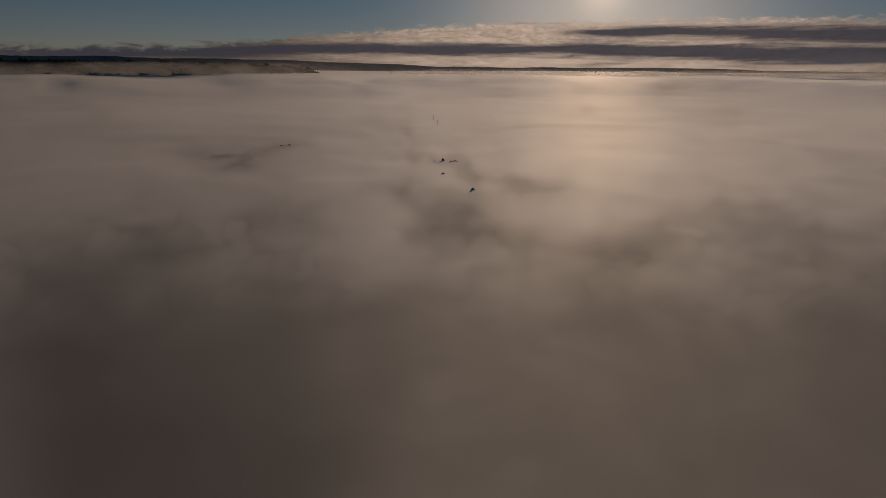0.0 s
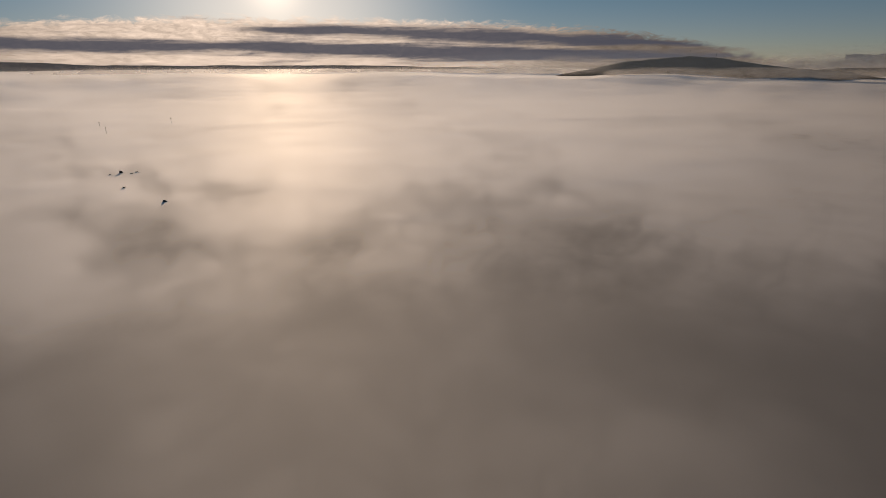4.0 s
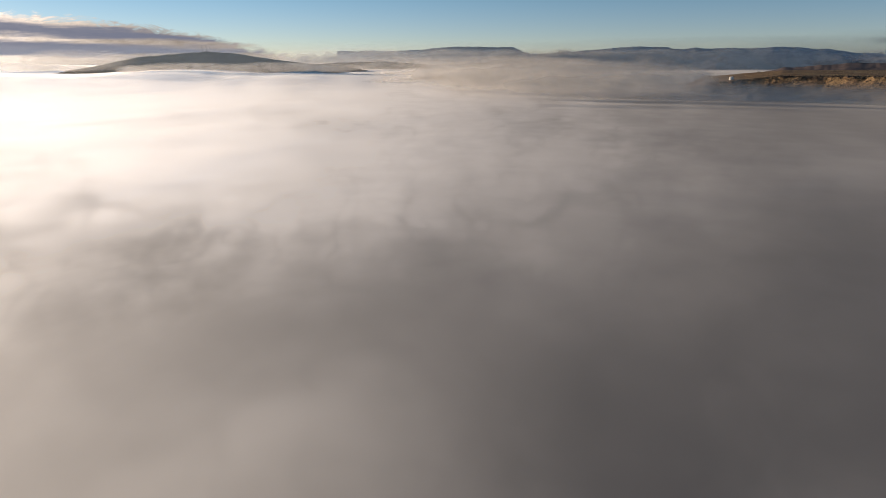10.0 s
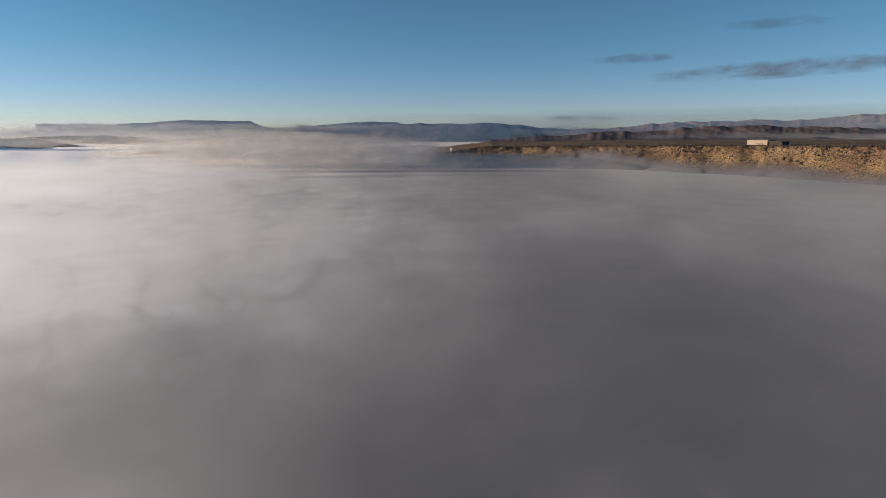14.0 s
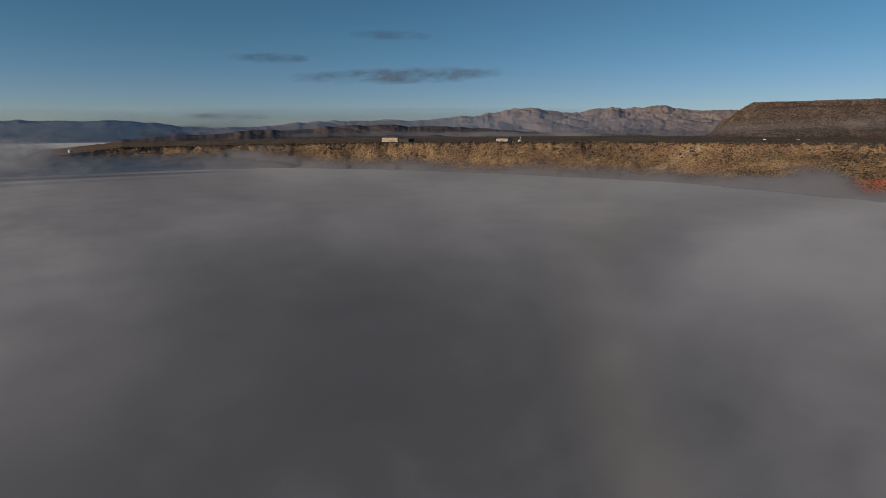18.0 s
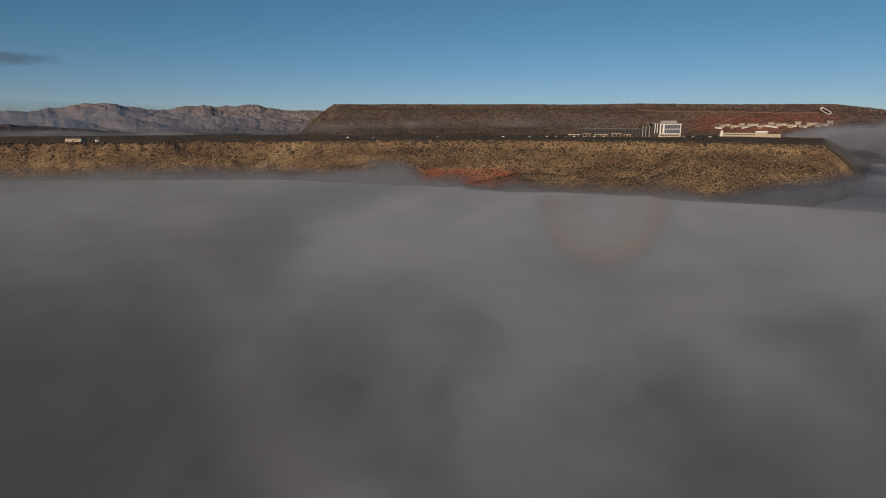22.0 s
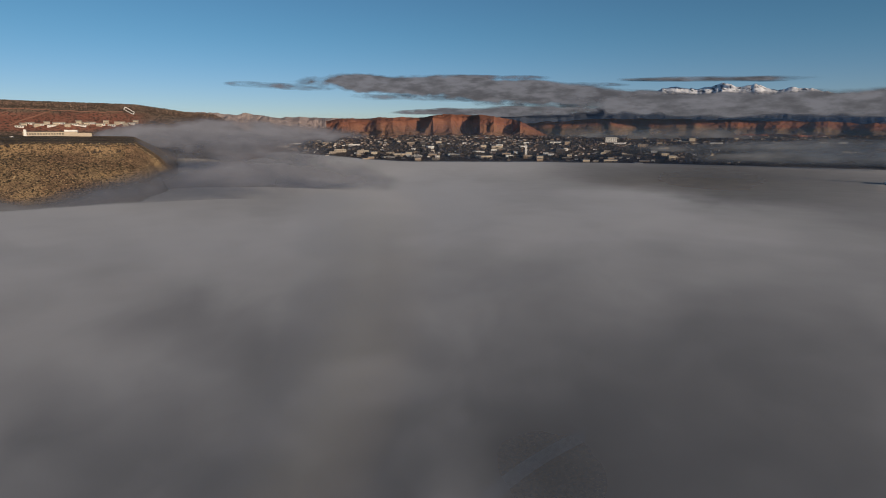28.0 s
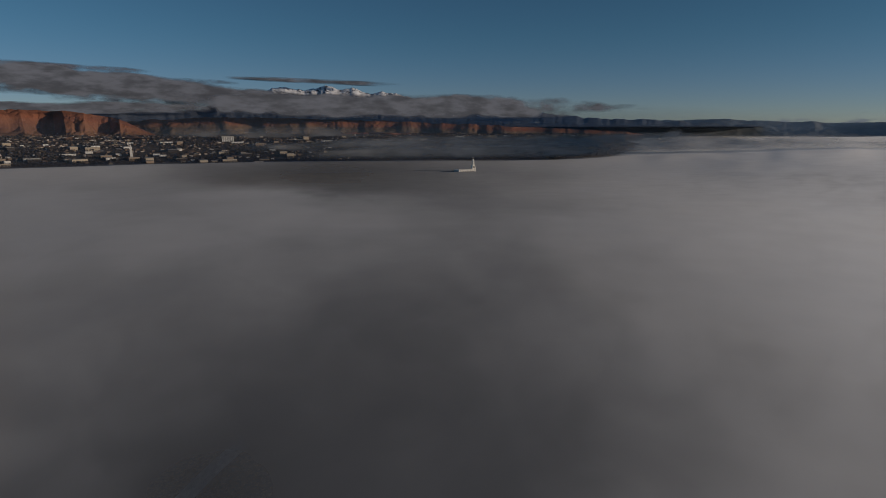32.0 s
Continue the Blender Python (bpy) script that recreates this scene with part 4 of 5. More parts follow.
def drape(name, b0, b1, r0, r1, level, label, lift=2.0, nb=300, nr=90, seed=90, strength=0.8, low=-12, high=26, mat=None):
    """Mist lying on a slope, thinning out upwards."""
    B, R = np.meshgrid(np.linspace(b0, b1, nb), np.linspace(r0, r1, nr), indexing="ij")
    x, y = xy(B, R)
    g = ground_height(B, R)
    up = g - level(B, R)
    dens = strength * smooth(low - 20, low, up) * (1 - smooth(2, high, up + 10 * fbm(x * 0.01, y * 0.01, 4, seed))) * smooth(b0, b0 + 2, B) * (1 - smooth(b1 - 5, b1, B))
    ob = sheet(name, np.linspace(b0, b1, nb), np.linspace(r0, r1, nr), g + lift + 2 * smooth(10, 0, up), mat, {"body": dens}, False, dens > 0.01)
    return tagged(ob, label, "mist", "", "stuff")


# the mist's upper edge on the mesa slope, as elevations along the bearings
LAP_B = (90, 95, 97, 99, 111, 115.5, 119, 124, 128, 142, 152, 159, 164, 168, 170.3, 176, 184, 190, 199, 204, 207, 209, 212)
LAP_E = (-4.3, -4.0, -3.2, -2.8, -2.75, -2.4, -2.95, -3.75, -4.15, -4.4, -4.65, -4.45, -4.1, -3.6, -5.0, -5.8, -5.7, -6.0, -5.8, -5.2, -4.6, -4.0, -3.2)
MB, MR = np.arange(90, 211, 0.2), np.linspace(560, 1440, 260)
BB, RR = np.meshgrid(MB, MR, indexing="ij")
mx, my = xy(BB, RR)
m_g = ground_height(BB, RR)
m_el = np.degrees(np.arctan2(m_g + 3 - EYE_Z, RR))
m_edge = np.interp(BB + 0.5 * fbm(BB * 0.5, m_el * 0.8, 3, 191), LAP_B, LAP_E) + 0.9 * fbm(BB * 0.28 + 0.4 * m_el, m_el * 0.9, 5, 192)
m_den = (1 - smooth(-0.7, 1.2, m_el - m_edge)) 
m_foot = 0.95 * (1 - smooth(0, 1, (m_g - 75) / (24 - 13 * smooth(167, 172, BB)) + 0.38 * fbm(mx * 0.012, my * 0.012, 4, 193)))
m_den = np.maximum(m_den, m_foot) * smooth(58, 65, m_g) * smooth(90, 92, BB) * (1 - smooth(207, 211, BB))
slope_mist = sheet("slope_mist", MB, MR, m_g + 3.0, M_SLOPEMIST, {"body": m_den}, False, m_den > 0.01)
tagged(slope_mist, "thin mist lapping up the mesa slope", "mist", "", "stuff")
drape("town_mist", 206, 300, 1500, 2500, lambda b, r: 40 + 0 * b, "thin mist lying over the edge of town", 6.0, 300, 60, 95, 0.6, -10, 20, M_LAP)


def bank(name, b0, b1, e0, e1, r, label, mat, seed, strength=1.0, lean=0.0, lumps=0.5, softness=0.5, category="cloud", nb=None, curve=0.0, under=0.0, face=None):
    """A long low bank of cloud or mist: a bowed sheet with a torn outline and an uneven face."""
    nb = nb or int((b1 - b0) * 10) + 8
    nv = 46
    B, V = np.meshgrid(np.linspace(b0, b1, nb), np.linspace(-1, 1, nv), indexing="ij")
    U = (B - (b0 + b1) / 2) / ((b1 - b0) / 2)
    wave = fbm(B * lumps, V * 0.9, 3 if lumps < 0.15 else 5, seed)
    dens = 1 - np.abs(U) ** 2.5 - np.abs(V) ** 1.8 + (0.6 if category == "cloud" else 0.45) * wave
    dens = dens * (1 - smooth(0.82, 1.0, np.abs(V))) * (1 - smooth(0.85, 1.0, np.abs(U)))
    low, high = (np.interp(B, *e) if isinstance(e, tuple) else e for e in (e0, e1))
    E = (low + high) / 2 + (high - low) / 2 * V + lean * U + curve * U * U
    R = r + (0 if category == "cloud" else 1.5) * (1 - V * V) * fbm(B * lumps * 2, V * 2, 3, seed + 9) - under * np.sqrt(1.02 - V * V) * (1 + 0.3 * fbm(B * lumps * 1.5, V * 0.8, 2, seed + 4))
    if face is not None:  # a straight bank across the sky, square to that bearing
        R = R / np.cos(np.radians(B - face))
    x, y = xy(B, R)
    z = rise(E, R)
    d = strength * smooth(0.0, softness * 1.4, dens)
    ob = new(name, mesh_from(name, np.stack([x, y, z], -1).reshape(-1, 3), grid_faces(nb, nv, False, d > 0.004), mat, {"body": d}))
    return tagged(ob, label, category, "", "stuff")


# clouds
bank("cloud_bank", 218, 264, ((218, 224, 230, 238, 246, 264), (3.7, 3.4, 2.9, 2.3, 1.9, 1.6)), ((218, 223, 236, 245, 254, 264), (4.7, 5.5, 5.3, 4.6, 3.6, 3.0)), 4540,
     "long grey cloud bank hiding the mountains", M_CLOUD, 101, 1.1, 0, 0.35, 0.5, "cloud", None, 0.0, 30)
bank("cloud_bank", 239, 292, ((239, 246, 262, 280, 292), (1.6, 1.0, 0.8, 0.8, 1.4)), ((239, 248, 262, 272, 282, 292), (3.0, 3.5, 3.4, 3.4, 3.1, 2.0)), 3060,
     "low grey cloud band lying before the snow peaks", M_CLOUD, 102, 1.0, 0, 0.35, 0.6, "cloud", None, 0.0, 8, 240)
for b0, b1, e0, e1, seed in ((213, 224, 3.6, 4.3, 117), (224, 240, 2.6, 3.4, 118), (236, 252, 1.9, 2.8, 119), (232, 246, 4.6, 5.2, 120), (242, 252, 3.9, 4.4, 126)):
    bank("cloud_wisp", b0, b1, e0, e1, 4600, "torn grey edge of the cloud bank", M_SHRED, seed, 0.8, -0.15, 0.4, 0.7, "cloud", None, 0.0, 15)
bank("cloud_bank", 228, 250, ((228, 238, 250), (1.35, 1.1, 1.0)), ((228, 234, 250), (1.8, 2.1, 2.5)), 4560, "flat grey cloud strip under the long bank", M_CLOUD, 177, 1.0, 0, 0.3, 0.6, "cloud", None, 0.0, 10)
bank("cloud_wisp", 250, 268, 4.0, 4.6, 4700, "thin grey cloud cap above the snow peaks", M_CLOUD, 104, 0.7, -0.2, 0.2, 0.6, "cloud", None, 0.0, 40)
bank("cloud_wisp", 118, 140, 4.3, 6.1, 4600, "small torn grey cloud in the clear sky", M_SHRED, 107, 0.6, 0.35, 0.35, 0.8, "cloud", None, 0.0, 15)
bank("cloud_wisp", 112, 121, 6.0, 7.1, 4600, "small faint grey cloud in the clear sky", M_SHRED, 109, 0.4, 0, 0.4, 0.9, "cloud", None, 0.0, 15)
bank("cloud_wisp", 107.5, 117, 0.9, 1.6, 4500, "small low grey cloud over the hills", M_SHRED, 111, 0.4, 0, 0.5, 0.9, "cloud", None, 0.0, 15)
bank("cloud_wisp", 124, 133, 8.3, 9.4, 4600, "faint pink cloud shred high in the sky", M_SHRED, 115, 0.3, 0, 0.4, 0.9, "cloud", None, 0.0, 15)
bank("cloud_wisp", 284, 290, 1.6, 2.2, 3060, "small grey cloud shred near the horizon", M_SHRED, 113, 0.4, 0.1, 0.6, 0.9, "cloud", None, 0.0, 5, 240)
# mist banks
bank("mist_bank", 198, 228, ((198, 208, 214, 228), (-3.2, -2.4, -2.0, -1.5)), ((198, 203, 206, 214, 220, 228), (-0.8, 0.7, 1.5, 1.35, 0.8, 0.1)), 1320, "thin grey mist streaming from the mesa's end", M_LAP, 121, 1.15, 0, 0.3, 0.55, "mist")
bank("mist_bank", 192, 231, -6.8, ((192, 203, 206, 208, 214, 218, 224, 231), (-5.3, -4.9, -4.3, -3.2, -1.6, -1.9, -2.6, -3.8)), 752,
     "grey mist bank rolling off the mesa's end", M_LAP, 122, 1.1, 0, 0.2, 0.85, "mist")
bank("mist_bank", 196, 222, -7.4, ((196, 200, 204, 208, 222), (-5.0, -4.4, -3.7, -2.7, -2.5)), 615, "soft mist wrapping the foot of the mesa's end", M_LAP, 124, 0.75, 0, 0.2, 1.0, "mist")
bank("mist_bank", 202, 226, -4.0, ((202, 206, 212, 226), (-1.0, 0.3, 0.2, -1.2)), 960, "thin mist in the gap behind the mesa's end", M_LAP, 176, 0.95, 0, 0.3, 0.8, "mist")
for b0, b1, e0, e1, r, seed, thick in ((66, 101, -3.4, 0.2, 1330, 123, 0.7), (72, 102, -3.6, -0.1, 1235, 171, 0.7), (66, 98, -3.5, -0.7, 1150, 172, 0.35), (78, 106, -4.0, -1.0, 1060, 173, 0.6), (72, 112, -4.3, -2.1, 960, 174, 0.3)):
    bank("mist_bank", b0, b1, e0, e1, r, "pale mist bank rolling over the mesa's tip", M_PALE, seed, thick, -0.1, 0.3, 0.6, "mist")
bank("mist_bank", 84, 126, -4.4, ((84, 92, 98, 106, 112, 118, 126), (-1.2, -1.5, -1.9, -1.95, -2.0, -2.7, -3.4)), 1120, "lavender mist hiding the foot of the mesa's tip", M_PALE, 175, 0.75, 0, 0.3, 0.7, "mist")
bank("mist_bank", 243, 270, -1.7, 0.2, 2650, "thin mist over the far side of town", M_MIST, 125, 0.85, -0.1, 0.3, 0.9, "mist")
bank("mist_bank", 112, 162, -1.1, 0.15, 3250, "thin mist in front of the far hills", M_PALE, 127, 0.7, 0, 0.2, 0.9, "mist")
bank("mist_bank", 155, 176, -0.6, 1.3, 1400, "thin mist drifting across the upper mesa", M_PALE, 129, 0.5, 0.35, 0.3, 1.1, "mist")
bank("mist_bank", 174, 192, -0.5, 1.7, 1398, "thin mist drifting across the upper mesa", M_PALE, 130, 0.5, 0.0, 0.35, 1.1, "mist")
# haze here is added tinted sheets that veil the hills behind
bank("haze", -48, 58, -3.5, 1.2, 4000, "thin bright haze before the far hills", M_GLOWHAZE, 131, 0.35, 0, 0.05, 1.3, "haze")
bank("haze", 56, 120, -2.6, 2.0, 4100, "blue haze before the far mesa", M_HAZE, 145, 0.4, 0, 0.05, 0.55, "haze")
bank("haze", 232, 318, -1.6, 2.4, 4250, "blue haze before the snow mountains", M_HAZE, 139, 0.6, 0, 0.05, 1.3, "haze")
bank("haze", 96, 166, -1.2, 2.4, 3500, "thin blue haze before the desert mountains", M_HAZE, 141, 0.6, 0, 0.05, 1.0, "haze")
for b0, b1, e0, e1, r, seed, thick in ((-50, -6, -2.0, 0.2, 2700, 143, 0.7), (-12, 34, -1.6, -0.3, 3100, 144, 0.6), (18, 47, -1.5, -0.2, 3000, 146, 0.9), (44, 68, -1.6, -0.3, 2260, 148, 0.8), (38, 47, -1.2, 0.75, 2245, 162, 0.4),
                                       (58, 82, -1.7, -0.2, 2900, 150, 0.8), (60, 98, -2.2, -0.9, 2100, 152, 0.6), (54, 98, -1.3, 0.95, 4060, 154, 1.1), (76, 118, -1.3, 0.85, 4040, 168, 1.3), (64, 84, -2.7, -1.55, 1640, 160, 0.5), (60, 92, -1.2, 0.3, 3600, 156, 0.6)):
    bank("fog_bank", b0, b1, e0, e1, r, "soft wisps of fog lying before the dark hills", M_WISP, seed, thick, 0.0, 0.35, 0.65, "fog")
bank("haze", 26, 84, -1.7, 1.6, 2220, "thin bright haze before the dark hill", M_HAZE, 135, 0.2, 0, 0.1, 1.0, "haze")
bank("mist_bank", 116, 168, -1.05, -0.35, 1700, "thin mist over the plateau", M_PALE, 151, 0.4, 0, 0.2, 1.0, "mist")
for b0, b1, e0, e1, r, seed in ((254, 292, -3.2, -1.5, 1790, 178), (257, 296, -3.0, -1.2, 1930, 179), (248, 290, -2.4, -0.9, 2120, 180)):
    bank("mist_bank", b0, b1, e0, e1, r, "low mist drifting over the edge of the plain", M_MIST, seed, 0.8, 0.2, 0.2, 0.7, "mist")
bank("mist_bank", 256, 318, -2.3, -0.3, 2260, "soft mist over the far plain", M_MIST, 147, 1.0, 0.1, 0.15, 0.6, "mist")
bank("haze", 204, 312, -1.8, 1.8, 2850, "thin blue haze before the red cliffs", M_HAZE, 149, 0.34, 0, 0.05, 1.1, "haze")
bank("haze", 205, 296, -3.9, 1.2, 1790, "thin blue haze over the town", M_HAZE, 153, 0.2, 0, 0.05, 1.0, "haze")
bank("steam_plume", 291.2, 293.6, -1.3, -0.1, 2100, "white steam plume rising from the plain", M_MIST, 133, 0.7, 0.25, 0.8, 0.7, "steam", 40)


# ---- things ----
def thing(name, label, category, group=""):
    return tagged(new(name), label, category, group)


def windows(parent, x0, x1, y, z0, z1, count, mat, depth=0.15):
    """A row of glazed openings, each a little proud of the wall."""
    step = (x1 - x0) / count
    for k in range(count):
        bm = bmesh.new()
        box(bm, x0 + step * (k + 0.18), x0 + step * (k + 0.82), y - depth, y + 0.05, z0, z1)
        part("window", bm, mat, parent)


def block(parent, name, x0, x1, y0, y1, z0, z1, mat, label=""):
    bm = bmesh.new()
    box(bm, x0, x1, y0, y1, z0, z1)
    return part(name, bm, mat, parent, label)


def ground_at(b, r):
    return float(ground_height(np.array([b]), np.array([float(r)]))[0])


# college on the plateau
college = thing("college_building", "modern grey and white college building with glazed block", "building")
wing = block(college, "wing", -62, 42, 0, 22, -3, 13.5, M_DARK, "long dark grey two-storey wing")
windows(wing, -60, 40, 0, 2, 5.2, 16, M_GLASS)
windows(wing, -60, 40, 0, 7.2, 11.5, 16, M_GLASS)
block(college, "parapet", -62.5, 42.5, -0.5, 22.5, 13.5, 14.3, M_GREY)
hall = block(college, "entrance_hall", 42, 62, -4, 20, -3, 18, M_DARK, "dark glazed entrance hall")
windows(hall, 43, 61, -4, 1, 16, 4, M_GLASS)
for px in (45, 50.5, 57):
    block(college, "fin", px, px + 1.4, -6.5, -4, -3, 18.5, M_CONCRETE, "tall pale fin")
tower = block(college, "main_block", 62, 112, -8, 22, -3, 23, M_DARK, "four-storey dark glazed block")
for k in range(3):
    windows(tower, 63, 74, -8, 5.5 + k * 5.6, 9.2 + k * 5.6, 3, M_GLASS)
block(college, "curtain_wall", 84, 111.4, -8.7, -8, 5, 21.5, M_CURTAIN, "blue-grey glass curtain wall")
for z in (4.2, 12.6, 21.2):
    block(college, "floor_band", 75, 112.4, -9.4, -8, z, z + 1.1, M_WHITE, "white floor band")
for k in range(9):
    block(college, "mullion", 84.2 + k * 3.35, 84.6 + k * 3.35, -9.0, -8.7, 5.3, 21.2, M_STEEL)
for px, pw in ((75, 2.6), (80.4, 3.2), (70.2, 1.2), (66, 1.2), (111.4, 1.2)):
    block(college, "fin", px, px + pw, -10, -8, 5.3, 22.6, M_WHITE, "tall white wall fin")
plinth = block(college, "ground_storey", 74, 113, -9.2, -8, -3, 4.2, M_CREAM, "cream ground storey")
windows(plinth, 77, 110, -9.2, 0.2, 3, 8, M_GLASS)
block(college, "roof_slab", 61, 113.5, -10.5, 23, 23, 24.2, M_CONCRETE, "white overhanging roof slab")
block(college, "penthouse", 78, 106, 0, 16, 24.2, 28.6, M_CONCRETE, "white rooftop plant room")
block(college, "side_block", 112, 122, 0, 18, -3, 14, M_DARK)
for px, pw, ph in ((-92, 22, 3.4), (-66, 16, 4.6), (-44, 26, 3.8), (-12, 18, 5.0), (10, 14, 3.2)):
    block(college, "canopy", px, px + pw, -16, -10, ph - 1.2, ph, M_CREAM, "pale low canopy")
    for q in (0.1, 0.5, 0.9):
        block(college, "canopy_post", px + pw * q - 0.4, px + pw * q + 0.4, -15.6, -14.8, -3, ph - 1.2, M_CREAM)
put(college, 188.9, 1150, ground_at(189.2, 1150) + 1.5, 6)

school = thing("school_building", "long low white school building with flat roofs", "building")
sw = block(school, "main_wing", -55, 45, 0, 20, -4, 7.5, M_CREAM)
windows(sw, -50, 20, 0, 2, 4.6, 14, M_GLASS)
block(school, "gymnasium", 20, 45, 5, 30, 7.5, 12, M_WHITE, "taller white hall")
block(school, "roof_edge", -56, 46, -0.7, 20.5, 7.5, 8.2, M_GREY)
block(school, "entrance_tower", -53, -48, -2, 3, -4, 13, M_WHITE)
block(school, "side_wing", 45, 72, 4, 18, -4, 5, M_CREAM)
put(school, 199.8, 1255, ground_at(199.8, 1255) + 0.8, -5, 0.82)

def hangar(name, label, w, d, h, mat, shed=0.0):
    ob = thing(name, label, "hangar")
    bm = bmesh.new()
    box(bm, -w / 2, w / 2, 0, d, -2, h)
    body = part("wall", bm, mat, ob)
    bm = bmesh.new()
    gable(bm, -w / 2, w / 2, 0, d, h, h + 1.6)
    part("roof", bm, M_ROOF_GREY, ob)
    bm = bmesh.new()
    box(bm, -w * 0.08, w * 0.3, -0.2, 0.1, 1.5, 4.2)
    part("door", bm, M_TAN, ob)
    for k in range(5):
        bm = bmesh.new()
        box(bm, -w / 2 + w * (k + 0.95) / 5.5, -w / 2 + w * (k + 1.0) / 5.5, -0.25, 0.02, -1, h - 0.3)
        part("rib", bm, M_CREAM, ob)
    if shed:
        bm = bmesh.new()
        box(bm, w / 2, w / 2 + shed, 2, d - 2, -2, h * 0.72)
        part("lean_to", bm, M_DARK, ob, "dark open lean-to")
        bm = bmesh.new()
        box(bm, w / 2, w / 2 + shed + 1, 1, d - 1, h * 0.72, h * 0.72 + 0.6)
        part("lean_to_roof", bm, M_ROOF, ob)
    bm = bmesh.new()
    tube(bm, w * 0.25, d * 0.5, h, h + 7, 0.25, 0.15, 6)
    part("mast", bm, M_STEEL, ob)
    return ob


put(hangar("aircraft_hangar", "cream steel hangar with a dark lean-to", 36, 30, 8.5, M_CREAM, 24), 128.0, 1175, ground_at(128.0, 1175), -28)
put(hangar("aircraft_hangar", "small cream steel hangar near the mesa rim", 23, 18, 5.6, M_CREAM, 0), 139.2, 1060, ground_at(139.2, 1060), -24)
put(hangar("aircraft_hangar", "tiny cream shed beside a hangar", 5, 5, 2.6, M_WHITE, 0), 140.9, 1060, ground_at(140.9, 1060), -24)

tank = thing("water_tank", "round white water tank with a domed roof", "tank")
bm = bmesh.new()
tube(bm, 0, 0, -2, 4, 4.5, 4.5, 20)
part("shell", bm, M_WHITE, tank)
bm = bmesh.new()
tube(bm, 0, 0, 4, 5.4, 4.6, 1.2, 20)
part("dome", bm, M_WHITE, tank)
put(tank, 100.2, 1385, ground_at(100.2, 1385) + 1)

# white hillside letter: a rounded outline of painted stones
letter = thing("hillside_letter", "white painted stone outline on the mesa slope", "hillside letter")
for x0, x1, z0, z1 in ((-15, -12.5, -5.5, 5.5), (12.5, 15, -4, 4), (-12.5, 13, 4.2, 5.5), (-12.5, 13, -5.5, -4.2)):
    bm = bmesh.new()
    box(bm, x0, x1, -0.8, 0.8, z0, z1)
    part("stroke", bm, M_WHITE, letter)
put(letter, 205.5, 1592, rise(1.55, 1592), 0, 0.8)
letter.rotation_euler = (radians(-35), radians(32), radians(-205.4))

# cars and vans on the plateau
def car(name, paint, label, van=False):
    ob = thing(name, label, "van" if van else "car", "vehicles on the plateau road")
    h = 1.5 if van else 0.85
    bm = bmesh.new()
    box(bm, -2.3, 2.3, -0.9, 0.9, 0.35, 0.35 + h)
    bmesh.ops.bevel(bm, geom=list(bm.edges), offset=0.12, segments=1, affect="EDGES")
    part("body", bm, paint, ob)
    bm = bmesh.new()
    box(bm, -1.3, 1.4, -0.8, 0.8, 0.35 + h, 0.35 + h + (0.8 if van else 0.6))
    bmesh.ops.bevel(bm, geom=list(bm.edges), offset=0.15, segments=1, affect="EDGES")
    part("cabin", bm, M_GLASS, ob)
    for x in (-1.4, 1.4):
        for y in (-0.92, 0.92):
            bm = bmesh.new()
            tube(bm, 0, 0, -0.1, 0.1, 0.34, 0.34, 10)
            bmesh.ops.rotate(bm, verts=bm.verts, matrix=Matrix.Rotation(radians(90), 3, "X"))
            bmesh.ops.translate(bm, verts=bm.verts, vec=(x, y, 0.34))
            part("wheel", bm, M_ASPHALT, ob)
    return ob


M_CARS = [plain("white_car_paint", (0.75, 0.75, 0.74), 0.3), plain("silver_car_paint", (0.4, 0.41, 0.42), 0.3), plain("dark_car_paint", (0.05, 0.05, 0.06), 0.3)]
ROAD_R = 1085.0
first = [car("car", M_CARS[0], "white car on the plateau road"), car("car", M_CARS[1], "silver car on the plateau road"), car("car", M_CARS[2], "dark car on the plateau road"),
         car("delivery_van", M_CARS[0], "white van on the plateau road", True)]
spots = [(171.5, 0), (162.6, 3), (165.1, 1), (176.2, 2), (178.0, 3), (180.6, 0), (182.3, 0), (183.2, 1), (184.1, 2), (184.9, 0), (185.9, 1), (186.8, 0), (187.7, 3), (188.6, 2), (194.8, 0), (195.6, 1), (197.0, 0)]
used = set()
for k, (b, kind) in enumerate(spots):
    r = ROAD_R + (0 if b < 181 else 30)
    x, y = xy(b, r)
    m = pose(x, y, ground_at(b, r) + 0.45, 0, 0, -b)
    if kind in used:
        copy_thing(first[kind], m)
    else:
        first[kind].matrix_basis = m
        used.add(kind)


def ring_road(name, b0, b1, r, w, mat, label, lift=0.25, n=160):
    B = np.linspace(b0, b1, n)
    R = np.stack([np.full(n, r - w / 2), np.full(n, r + w / 2)], 1)
    Bm = np.repeat(B[:, None], 2, 1)
    z = ground_height(Bm, R).max(1, keepdims=True) + lift + 0 * R
    x, y = xy(Bm, R)
    ob = new(name, mesh_from(name, np.stack([x, y, z], -1).reshape(-1, 3), grid_faces(n, 2), mat))
    return tagged(ob, label, "road", "", "structure")


ring_road("road", 148, 200, ROAD_R, 8, M_ASPHALT, "asphalt road along the plateau")
ring_road("car_park", 181.5, 200, ROAD_R + 34, 34, M_GRAVEL, "tan gravel car park before the college", 0.2)
ring_road("kerb_strip", 150, 200, ROAD_R - 9, 4, M_GRAVEL, "pale gravel verge of the road", 0.3)

